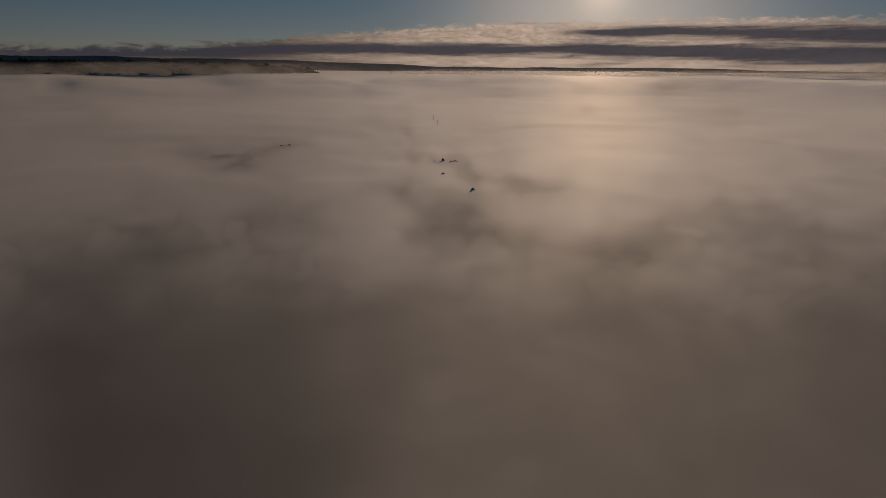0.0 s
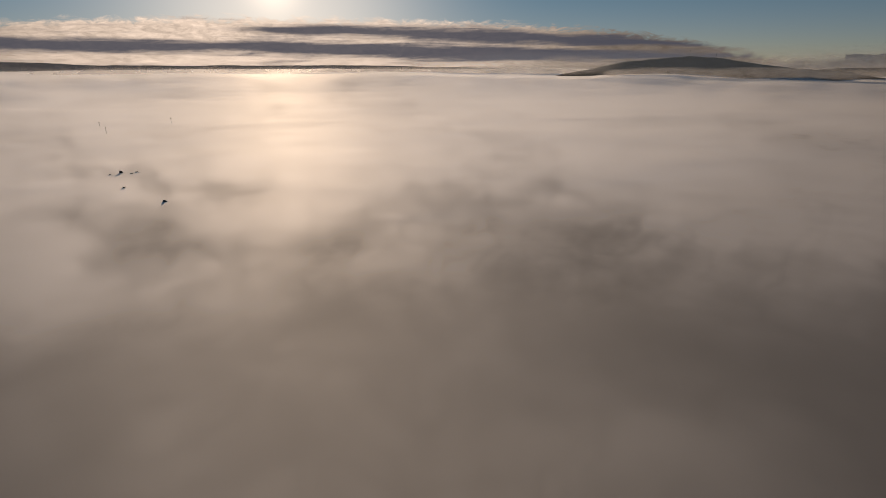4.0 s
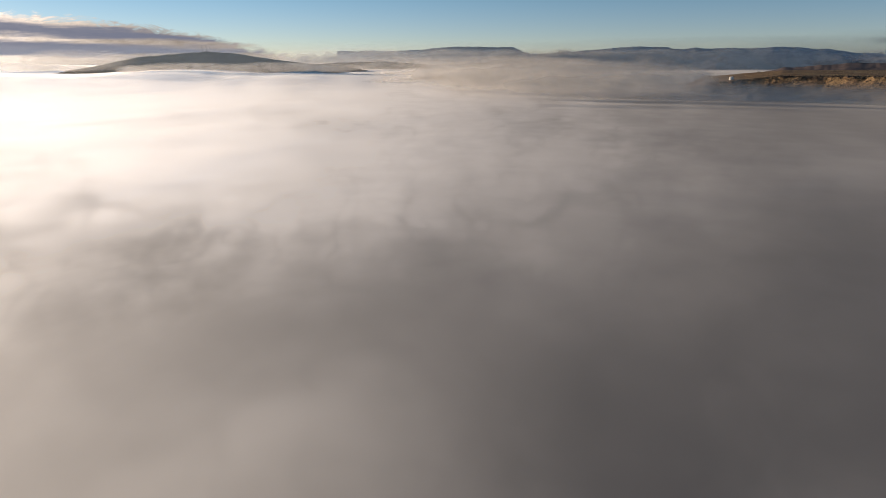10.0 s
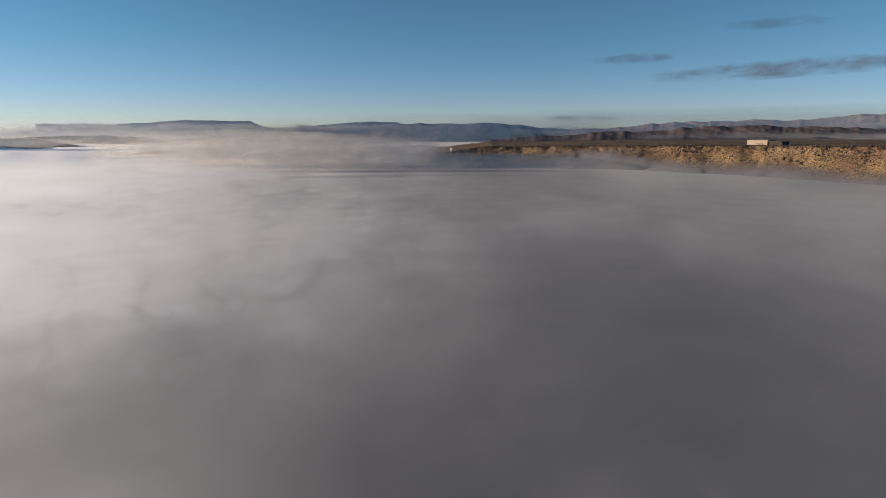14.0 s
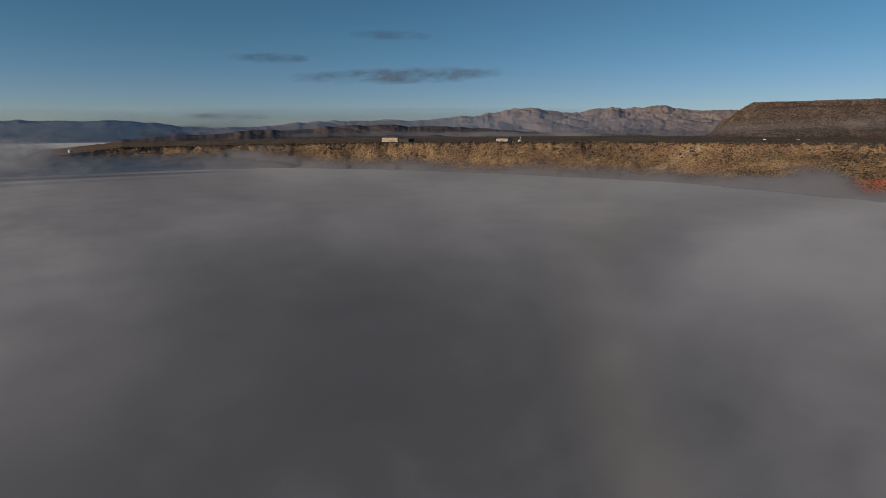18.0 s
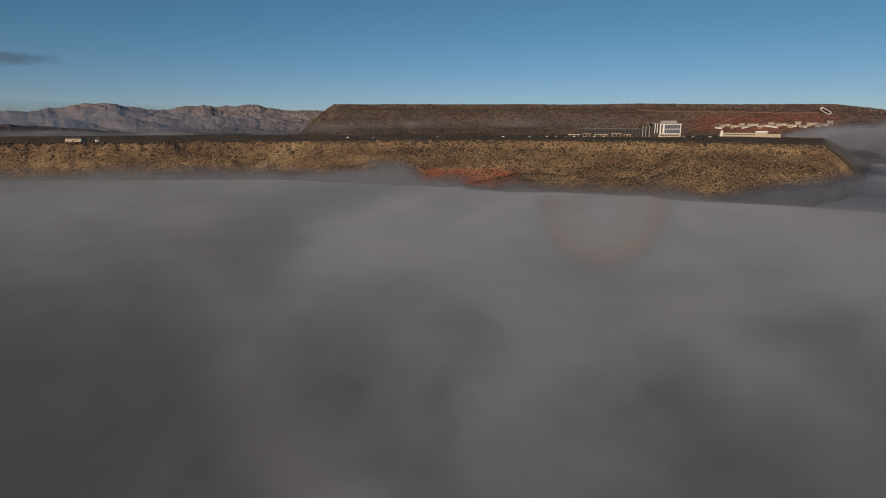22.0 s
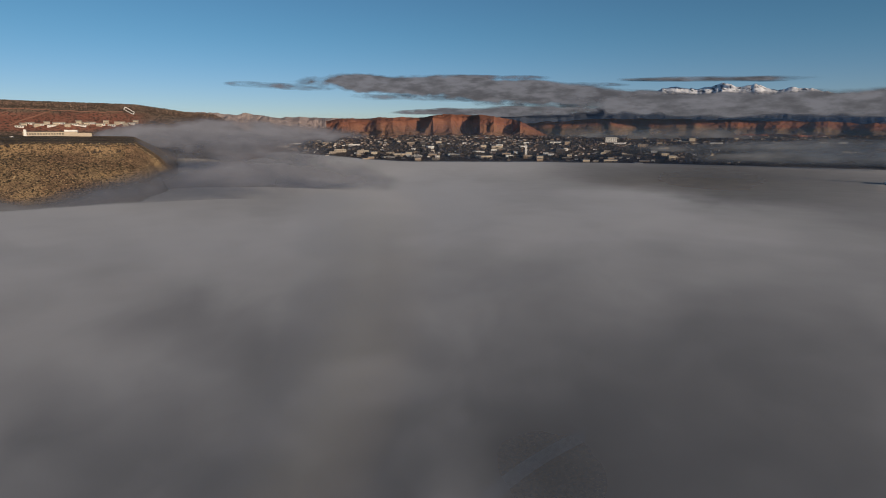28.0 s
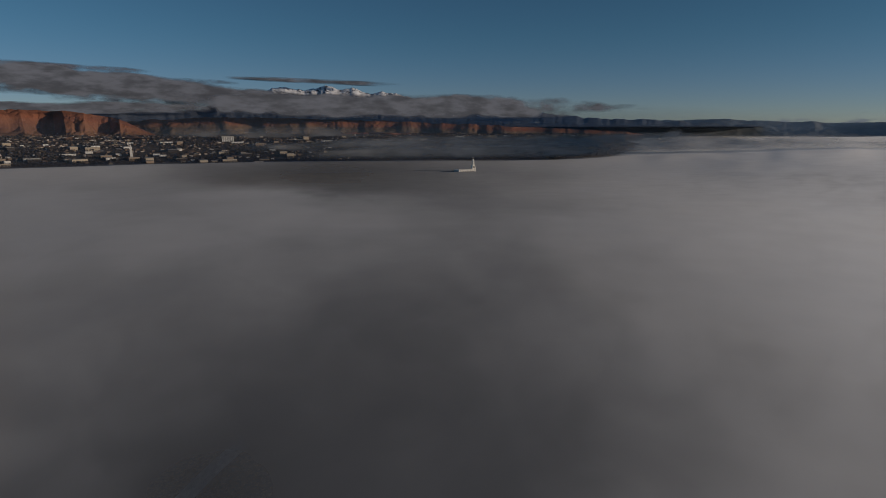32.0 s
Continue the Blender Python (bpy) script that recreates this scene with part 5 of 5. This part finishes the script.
# masts on the dark hill
for b, h, w in ((50.9, 12, 0.5), (52.1, 27, 0.9), (52.45, 30, 0.9), (52.75, 24, 0.7), (53.2, 12, 0.5), (53.5, 10, 0.5), (54.6, 22, 0.7), (51.6, 9, 0.4)):
    mast = thing("radio_mast", "thin steel radio mast on the dark hill", "mast", "masts on the hill")
    bm = bmesh.new()
    tube(bm, 0, 0, -6, h, w, w * 0.5, 5)
    part("pole", bm, M_STEEL, mast)
    for k, zz in enumerate((0.6, 0.8)):
        bm = bmesh.new()
        box(bm, -1.6 + 0.5 * k, 1.6 - 0.5 * k, -0.3, 0.3, h * zz, h * zz + 1.0)
        part("antenna", bm, M_GREY, mast)
    put(mast, b, 2700, rise(0.48 - 0.03 * abs(b - 52.4) ** 1.5, 2700))

# temple standing out of the fog
temple = thing("temple", "white temple with a domed tower rising from fog", "temple")
body = block(temple, "nave", -46, 22, 0, 30, 0, 28, M_WHITE)
for k in range(10):
    block(temple, "buttress", -45 + k * 6.9, -43.2 + k * 6.9, -1.4, 0, 0, 29.5, M_WHITE)
    bm = bmesh.new()
    box(bm, -42.2 + k * 6.9, -39.6 + k * 6.9, -0.2, 0.1, 15, 23)
    part("window", bm, M_GLASS, body)
for k in range(23):
    block(temple, "merlon", -46 + k * 2.98, -44.6 + k * 2.98, -0.4, 0.8, 28, 30, M_WHITE)
block(temple, "parapet", -46.3, 22.3, -0.3, 30.3, 27.2, 28.2, M_WHITE)
for px in (9.5, 21):
    bm = bmesh.new()
    tube(bm, px, 1, 0, 33, 1.8, 1.8, 8)
    tube(bm, px, 1, 33, 36, 1.9, 0.2, 8)
    part("stair_turret", bm, M_WHITE, temple)
block(temple, "tower_base", 10.5, 20.5, 1.5, 11.5, 28, 43, M_WHITE)
for px in (12.2, 14.7, 17.2):
    block(temple, "tower_window", px, px + 1.5, 1.3, 1.6, 33, 40, M_GLASS)
block(temple, "tower_cornice", 10, 21, 1, 12, 43, 44.2, M_WHITE)
bm = bmesh.new()
tube(bm, 15.5, 6.5, 44.2, 56, 4.1, 3.7, 8)
part("lantern", bm, M_WHITE, temple)
bm = bmesh.new()
tube(bm, 15.5, 6.5, 56, 57.2, 4.4, 4.4, 8)
tube(bm, 15.5, 6.5, 57.2, 61, 3.5, 2.9, 8)
tube(bm, 15.5, 6.5, 61, 64, 2.9, 1.5, 8)
tube(bm, 15.5, 6.5, 64, 66, 1.5, 0.3, 8)
part("dome", bm, M_WHITE, temple)
bm = bmesh.new()
tube(bm, 15.5, 6.5, 66, 72, 0.3, 0.1, 6)
part("finial", bm, M_STEEL, temple)
block(temple, "annex", -74, -50, 8, 30, 0, 21, M_CREAM, "lower grey annex in shade")
put(temple, 273.6, 1400, 29, 32, 0.72)

# church with a white steeple
church = thing("church", "red-brick church with a slender white steeple", "church")
block(church, "nave", -9, 9, 4, 34, -2, 13, M_DARK)
bm = bmesh.new()
for k in (0,):
    gable(bm, -17, 17, -9, 9, 13, 19)
bmesh.ops.rotate(bm, verts=bm.verts, matrix=Matrix.Rotation(radians(90), 3, "Z"))
bmesh.ops.translate(bm, verts=bm.verts, vec=(0, 19, 0))
part("roof", bm, M_ROOF_GREY, church)
block(church, "tower", -3.6, 3.6, -2, 5, -2, 20, M_WHITE)
block(church, "belfry", -2.7, 2.7, -1.1, 4.2, 20, 26, M_WHITE)
bm = bmesh.new()
tube(bm, 0, 1.5, 26, 42, 2.5, 0.15, 8)
part("steeple", bm, M_WHITE, church, "slender white steeple")
put(church, 242.2, 2070, ground_at(242.2, 2070))

# town houses
def house(variant, walls, roofing):
    ob = thing("house", "small town house with a pitched roof", "house", "houses of the town")
    rng = random.Random(variant)
    w, d, h = rng.uniform(10, 16), rng.uniform(8, 11), rng.choice((3.0, 3.2, 5.2))
    wall = block(ob, "wall", -w / 2, w / 2, 0, d, -3, h, walls)
    bm = bmesh.new()
    gable(bm, -w / 2, w / 2, 0, d, h, h + rng.uniform(1.8, 3.2), 0.6)
    part("roof", bm, roofing, ob)
    windows(wall, -w / 2 + 1, w / 2 - 1, 0, 0.9, 2.2, 3, M_GLASS)
    return ob


def flat_block(variant, walls, wide, deep, high):
    ob = thing("commercial_building", "flat-roofed pale commercial building", "building", "larger buildings of the town")
    wall = block(ob, "wall", -wide / 2, wide / 2, 0, deep, -4, high, walls)
    block(ob, "roof", -wide / 2 - 0.4, wide / 2 + 0.4, -0.4, deep + 0.4, high, high + 0.8, M_ROOF_GREY if variant % 2 else M_CONCRETE)
    for k in range(max(1, int(high / 4))):
        windows(wall, -wide / 2 + 1, wide / 2 - 1, 0, 1 + 4 * k, 2.8 + 4 * k, max(3, int(wide / 8)), M_GLASS)
    return ob


def scatter_copies(kinds, places):
    """Put the first of each kind, then copies, at (bearing, distance, turn)."""
    started = set()
    for k, (b, r, turn) in enumerate(places):
        kind = kinds[k % len(kinds)]
        x, y = xy(b, r)
        m = pose(x, y, ground_at(b, r), 0, 0, -b + turn)
        if kind.name in started:
            copy_thing(kind, m)
        else:
            kind.matrix_basis = m
            started.add(kind.name)


rng = random.Random(5)
houses = [house(k, (M_WHITE, M_CREAM, M_TAN, M_DARK, M_WHITE, M_CREAM)[k], (M_ROOF, M_ROOF_GREY, M_ROOF, M_ROOF_GREY, M_ROOF_GREY, M_ROOF)[k]) for k in range(6)]
spots = []
while len(spots) < 280:
    b, r = rng.uniform(209, 262), 1850 + 900 * rng.random() ** 0.8
    if fbm(np.array(b * 0.4), np.array(r * 0.004), 2, 31) > -0.25:
        spots.append((b, round(r / 42) * 42 + rng.uniform(-5, 5), rng.choice((8, 8, -82, 98)) + rng.uniform(-4, 4)))
scatter_copies(houses, spots)
blocks = [flat_block(0, M_CREAM, 42, 22, 11), flat_block(1, M_WHITE, 44, 26, 6), flat_block(2, M_TAN, 30, 20, 11), flat_block(3, M_WHITE, 20, 15, 7), flat_block(4, M_DARK, 34, 20, 9), flat_block(5, M_CREAM, 24, 16, 8)]
spots = [(b, r, t) for b, r, t in ((229.6, 2010, 4), (231.2, 2000, -3), (232.9, 2010, 5), (234.8, 2050, 0), (220, 2080, 10), (223, 2100, 0), (226, 2090, 5), (237.5, 2120, 0), (240.3, 2030, 6), (244.2, 2080, 0), (245.6, 2150, 0))]
for k in range(22):
    spots.append((214 + 1.9 * k + rng.uniform(-0.7, 0.7), rng.uniform(1880, 2060), rng.choice((6, -84, 20)) + rng.uniform(-3, 3)))
while len(spots) < 96:
    spots.append((rng.uniform(212, 256), rng.uniform(1900, 2450), rng.choice((6, -84)) + rng.uniform(-3, 3)))
while len(spots) < 130:
    b = rng.uniform(256, 291)
    spots.append((b, rng.uniform(2150, 2700) if b < 283 else rng.uniform(2400, 3000), rng.choice((6, -84)) + rng.uniform(-3, 3)))
scatter_copies(blocks, spots)
tower_block = flat_block(6, M_WHITE, 46, 20, 21)
put(tower_block, 250.3, 2480, ground_at(250.3, 2480))
tagged(tower_block, "white five-storey office block above the mist", "office block")
inn = flat_block(7, M_CREAM, 36, 22, 26)
put(inn, 283.0, 2500, ground_at(283.0, 2500))
tagged(inn, "cream mid-rise block on the plain", "building")
villas = [house(k + 20, (M_WHITE, M_CREAM)[k], M_CREAM) for k in range(2)]
spots = [(197.6 + k * 0.36 + rng.uniform(-0.12, 0.12), 0.1 + 0.1 * (k % 3) + 0.006 * k, rng.uniform(-20, 20)) for k in range(24)]
for v in villas:
    tagged(v, "pale stucco house on the slope below the mesa", "house", "houses below the mesa")
used = set()
for k, (b, el, turn) in enumerate(spots):
    iu = int(np.argmin(abs(UB - b)))
    ir = int(np.argmax(u_el[iu] >= el))
    x, y = xy(b, UR[ir])
    m = pose(x, y, float(u_z[iu, ir]) + 0.3, 0, 0, -b + turn)
    if k % 2 in used:
        copy_thing(villas[k % 2], m)
    else:
        villas[k % 2].matrix_basis = m
        used.add(k % 2)

# block on the knoll, its roof just out of the fog
knoll = thing("hillside_building", "flat grey building half sunk in fog", "building")
kw = block(knoll, "wall", -15, 15, 0, 16, -30, 6, M_CONCRETE)
block(knoll, "roof", -15.5, 15.5, -0.5, 16.5, 6, 6.8, M_ROOF_GREY)
windows(kw, -14, 14, 0, 3.5, 5, 9, M_GLASS)
put(knoll, 304.9, 500, 71.4)

# street and houses dimly under the thin fog
B = np.linspace(238.2, 249.5, 30)
R = np.interp(B, (238.2, 249.5), (178, 232))
Rm = np.stack([R - 6, R + 6], 1)
Bm = np.repeat(B[:, None], 2, 1)
x, y = xy(Bm, Rm)
street = new("street", mesh_from("street", np.stack([x, y, ground_height(Bm, Rm).max(1, keepdims=True) + 2.0 + 0 * x], -1).reshape(-1, 3), grid_faces(30, 2), M_WHITE))
tagged(street, "pale concrete street seen dimly through fog", "road", "", "structure")
parked = car("car", M_CARS[0], "white car dimly seen under the fog")
tagged(parked, "white parked car dimly seen under the fog", "car", "cars under the fog")
for k, (b, r, turn) in enumerate(((226.5, 236, 20), (229.5, 226, 20), (233, 214, 20), (231, 196, 20), (227, 205, 110), (236.5, 232, 20), (224, 220, 20), (235.2, 240, 110), (234.4, 203, 20), (232.2, 188, 20))):
    x, y = xy(b, float(r))
    m = pose(float(x), float(y), ground_at(b, r) + 0.1, 0, 0, -b + turn)
    if k:
        copy_thing(parked, m)
    else:
        parked.matrix_basis = m


# ---- growth ----
def clumps(name, places, sizes, mat, label, seed, squash=0.75, tagged_as="shrubs"):
    """Many small uneven tufts in one mesh: each a jittered, flattened octahedron with a torn crown."""
    r = np.random.RandomState(seed)
    n = len(places)
    base = np.array([(1, 0, 0), (0.3, 0.95, 0), (-0.8, 0.6, 0), (-0.8, -0.6, 0), (0.3, -0.95, 0), (0.35, 0.2, 0.8), (-0.35, -0.15, 1.0)])
    tris = np.array([(0, 1, 5), (1, 2, 5), (2, 6, 5), (2, 3, 6), (3, 4, 6), (4, 0, 5), (4, 5, 6)])
    v = base[None] * (1 + 0.35 * r.randn(n, 7, 1)) * np.array([1, 1, squash]) * np.asarray(sizes)[:, None, None]
    v = v + np.asarray(places)[:, None]
    f = tris[None] + 7 * np.arange(n)[:, None, None]
    ob = new(name, mesh_from(name, v.reshape(-1, 3), f.reshape(-1, 3), mat, None, True))
    return tagged(ob, label, tagged_as, "", "stuff")


rs = np.random.RandomState(3)
def slope_places(n, b0, b1, rim_in, rim_out, seed, lift=-0.1):
    r = np.random.RandomState(seed)
    b = r.uniform(b0, b1, n)
    d = np.interp(b, RIM_B, RIM_R) - r.uniform(rim_out, rim_in, n)
    x, y = xy(b, d)
    keep = fbm(x * 0.02, y * 0.02, 3, seed) + 0.5 * r.uniform(-1, 1, n) > -0.1
    b, d, x, y = b[keep], d[keep], x[keep], y[keep]
    z = ground_height(b, d)
    up = z > 88
    return np.stack([x, y, z + lift], -1)[up]


pl = slope_places(60000, 92, 208.5, 190, -30, 61)
clumps("sagebrush", pl, 0.4 + 1.1 * rs.uniform(0, 1, len(pl)) ** 2, M_SHRUB, "dark sagebrush dotting the mesa slope", 62)
pl = slope_places(34000, 92, 208.5, 190, -40, 63)
clumps("dry_grass", pl, rs.uniform(0.35, 0.95, len(pl)), M_STRAW, "straw-coloured grass tufts on the mesa slope", 64)
n = 5000
b = rs.uniform(95, 206, n)
x0 = np.interp(b, RIM_B, RIM_R) + 9 * fbm(b * 0.22, 0 * b, 2, 3)
r = x0 - np.abs(rs.randn(n)) * 7 + 3 - 30 * (rs.uniform(0, 1, n) < 0.2) * rs.uniform(0, 1, n)
x, y = xy(b, r)
keep = rs.uniform(0, 1, n) < np.interp(b, (95, 140, 160, 206), (1, 0.9, 0.45, 0.25))
pl = np.stack([x, y, ground_height(b, r) - 0.4], -1)[keep]
clumps("rim_boulders", pl, rs.uniform(0.8, 2.6, len(pl)), M_LAVA, "dark lava boulders along the mesa rim", 65, 1.0, "boulders")
n = 14000
b, i = rs.uniform(158, 211, n), None
r = rs.uniform(1400, 1660, n)
iu, ir = np.clip(np.searchsorted(UB, b), 0, len(UB) - 1), np.clip(np.searchsorted(UR, r), 0, len(UR) - 1)
x, y = xy(UB[iu], UR[ir])
x, y = x + rs.uniform(-2, 2, n), y + rs.uniform(-2, 2, n)
keep = (u_red[iu, ir] < 0.4) & (u_w[iu, ir] > 0.3)
pl = np.stack([x, y, u_z[iu, ir] - 0.3], -1)[keep]
clumps("mesa_shrubs", pl, rs.uniform(0.7, 1.9, len(pl)), M_SHRUB, "dark shrubs dotting the upper mesa", 66)

n = 11000
b, r = rs.uniform(207, 266, n), 1830 + 930 * rs.uniform(0, 1, n) ** 0.8
x, y = xy(b, r)
keep = fbm(x * 0.011, y * 0.011, 3, 69) + rs.uniform(-0.3, 0.3, n) > 0.0
b, r, x, y = b[keep], r[keep], x[keep], y[keep]
pl = np.stack([x, y, ground_height(b, r) + 2.0], -1)
pl = np.concatenate([pl + rs.uniform(-3, 3, pl.shape) * (1, 1, 0.5) for _ in range(3)])
clumps("town_trees", pl, rs.uniform(1.6, 4.2, len(pl)), M_LEAF, "bare brown winter trees among the houses", 68, 1.1, "trees")
n = 6000
b, r = rs.uniform(258, 297, n), rs.uniform(1900, 3300, n)
x, y = xy(b, r)
pl = np.stack([x, y, ground_height(b, r) + 1.5], -1)
clumps("plain_trees", pl, rs.uniform(1.5, 4.5, len(pl)), M_LEAF, "dark scattered trees on the plain", 70, 0.9, "trees")
n = 700
b = rs.uniform(-50, -12, n)
el = bumps(b, ((-60, 0.3), (-40, 0.15), (-30, 0.12), (-20, -0.1), (-13.5, -0.25), (-10.5, -1.3)), 1.5, 0.05, 7)
x, y = xy(b, 2995.0)
pl = np.stack([x, y, rise(el, 3000) + rs.uniform(-4, 1, n)], -1)
clumps("ridge_trees", pl, rs.uniform(1.5, 5.0, n) * (0.6 + 0.9 * (rough(b * 1.5, 0 * b, 5) > 0.1)), M_LEAF, "dark trees along the ridge crest", 72, 1.3, "trees")
for b, el, r, w, n in ((281.9, -2.75, 1900, 16, 60), (285.2, -2.2, 2050, 22, 40), (286.6, -2.2, 2050, 12, 24)):
    x, y = xy(b, float(r))
    g = rs.randn(n, 3) * (w * 0.4, w * 0.4, w * 0.16)
    pl = np.array((float(x), float(y), rise(el, r) - 4)) + g
    clumps("tree_group", pl, rs.uniform(3, 6, n), M_LEAF, "dark tree crowns standing out of the fog", 74, 1.0, "trees")

# tree tops and poles that reach up through the fog
for b, el, r, w, n in ((-12.9, -7.4, 545, 3, 7), (-15.6, -7.6, 530, 5, 12), (0.3, -9.35, 428, 5, 16), (3.3, -12.2, 327, 4, 9), (0.6, -10.6, 378, 4, 8)):
    x, y = xy(b, float(r))
    g = rs.randn(n, 3) * (w * 0.7, w * 0.7, w * 0.12)
    clumps("tree_group", np.array((float(x), float(y), rise(el, r) - 1)) + g, rs.uniform(0.6, 1.6, n), M_LEAF, "dim tree tops just breaking the fog", 76, 0.9, "trees")
for b, r in ((-1.0, 760), (4.6, 775), (-0.6, 690)):
    pole = thing("utility_pole", "thin dim pole rising through the fog", "pole", "poles in the fog")
    bm = bmesh.new()
    tube(bm, 0, 0, -14, 5.5, 0.22, 0.16, 6)
    part("shaft", bm, M_STEEL, pole)
    bm = bmesh.new()
    box(bm, -1.1, 1.1, -0.12, 0.12, 4.2, 4.5)
    part("crossarm", bm, M_STEEL, pole)
    put(pole, b, r, 81)
# the many small roofs farther back in town, joined
n = 1700
b, r = rs.uniform(208, 268, n), 1900 + 850 * rs.uniform(0, 1, n) ** 0.7
b[1350:], r[1350:] = rs.uniform(262, 291, 350), rs.uniform(2100, 3000, 350)
bm = bmesh.new()
for bb, rr in zip(b, r):
    w, d, h = rs.uniform(6, 12), rs.uniform(5, 9), rs.uniform(2.5, 4)
    k = len(bm.verts)
    box(bm, -w / 2, w / 2, -d / 2, d / 2, -2, h)
    gable(bm, -w / 2, w / 2, -d / 2, d / 2, h + 0.01, h + rs.uniform(1.2, 2.4))
    bm.verts.ensure_lookup_table()
    fresh = bm.verts[k:]
    x, y = xy(bb, rr)
    m = pose(float(x), float(y), ground_at(bb, rr), 0, 0, -bb + rs.choice((8, -82)))
    for v in fresh:
        v.co = m @ v.co
far_houses = new("far_houses", made("far_houses", bm, M_FARWALL))
tagged(far_houses, "many small pale houses filling the far town", "houses", "", "stuff")
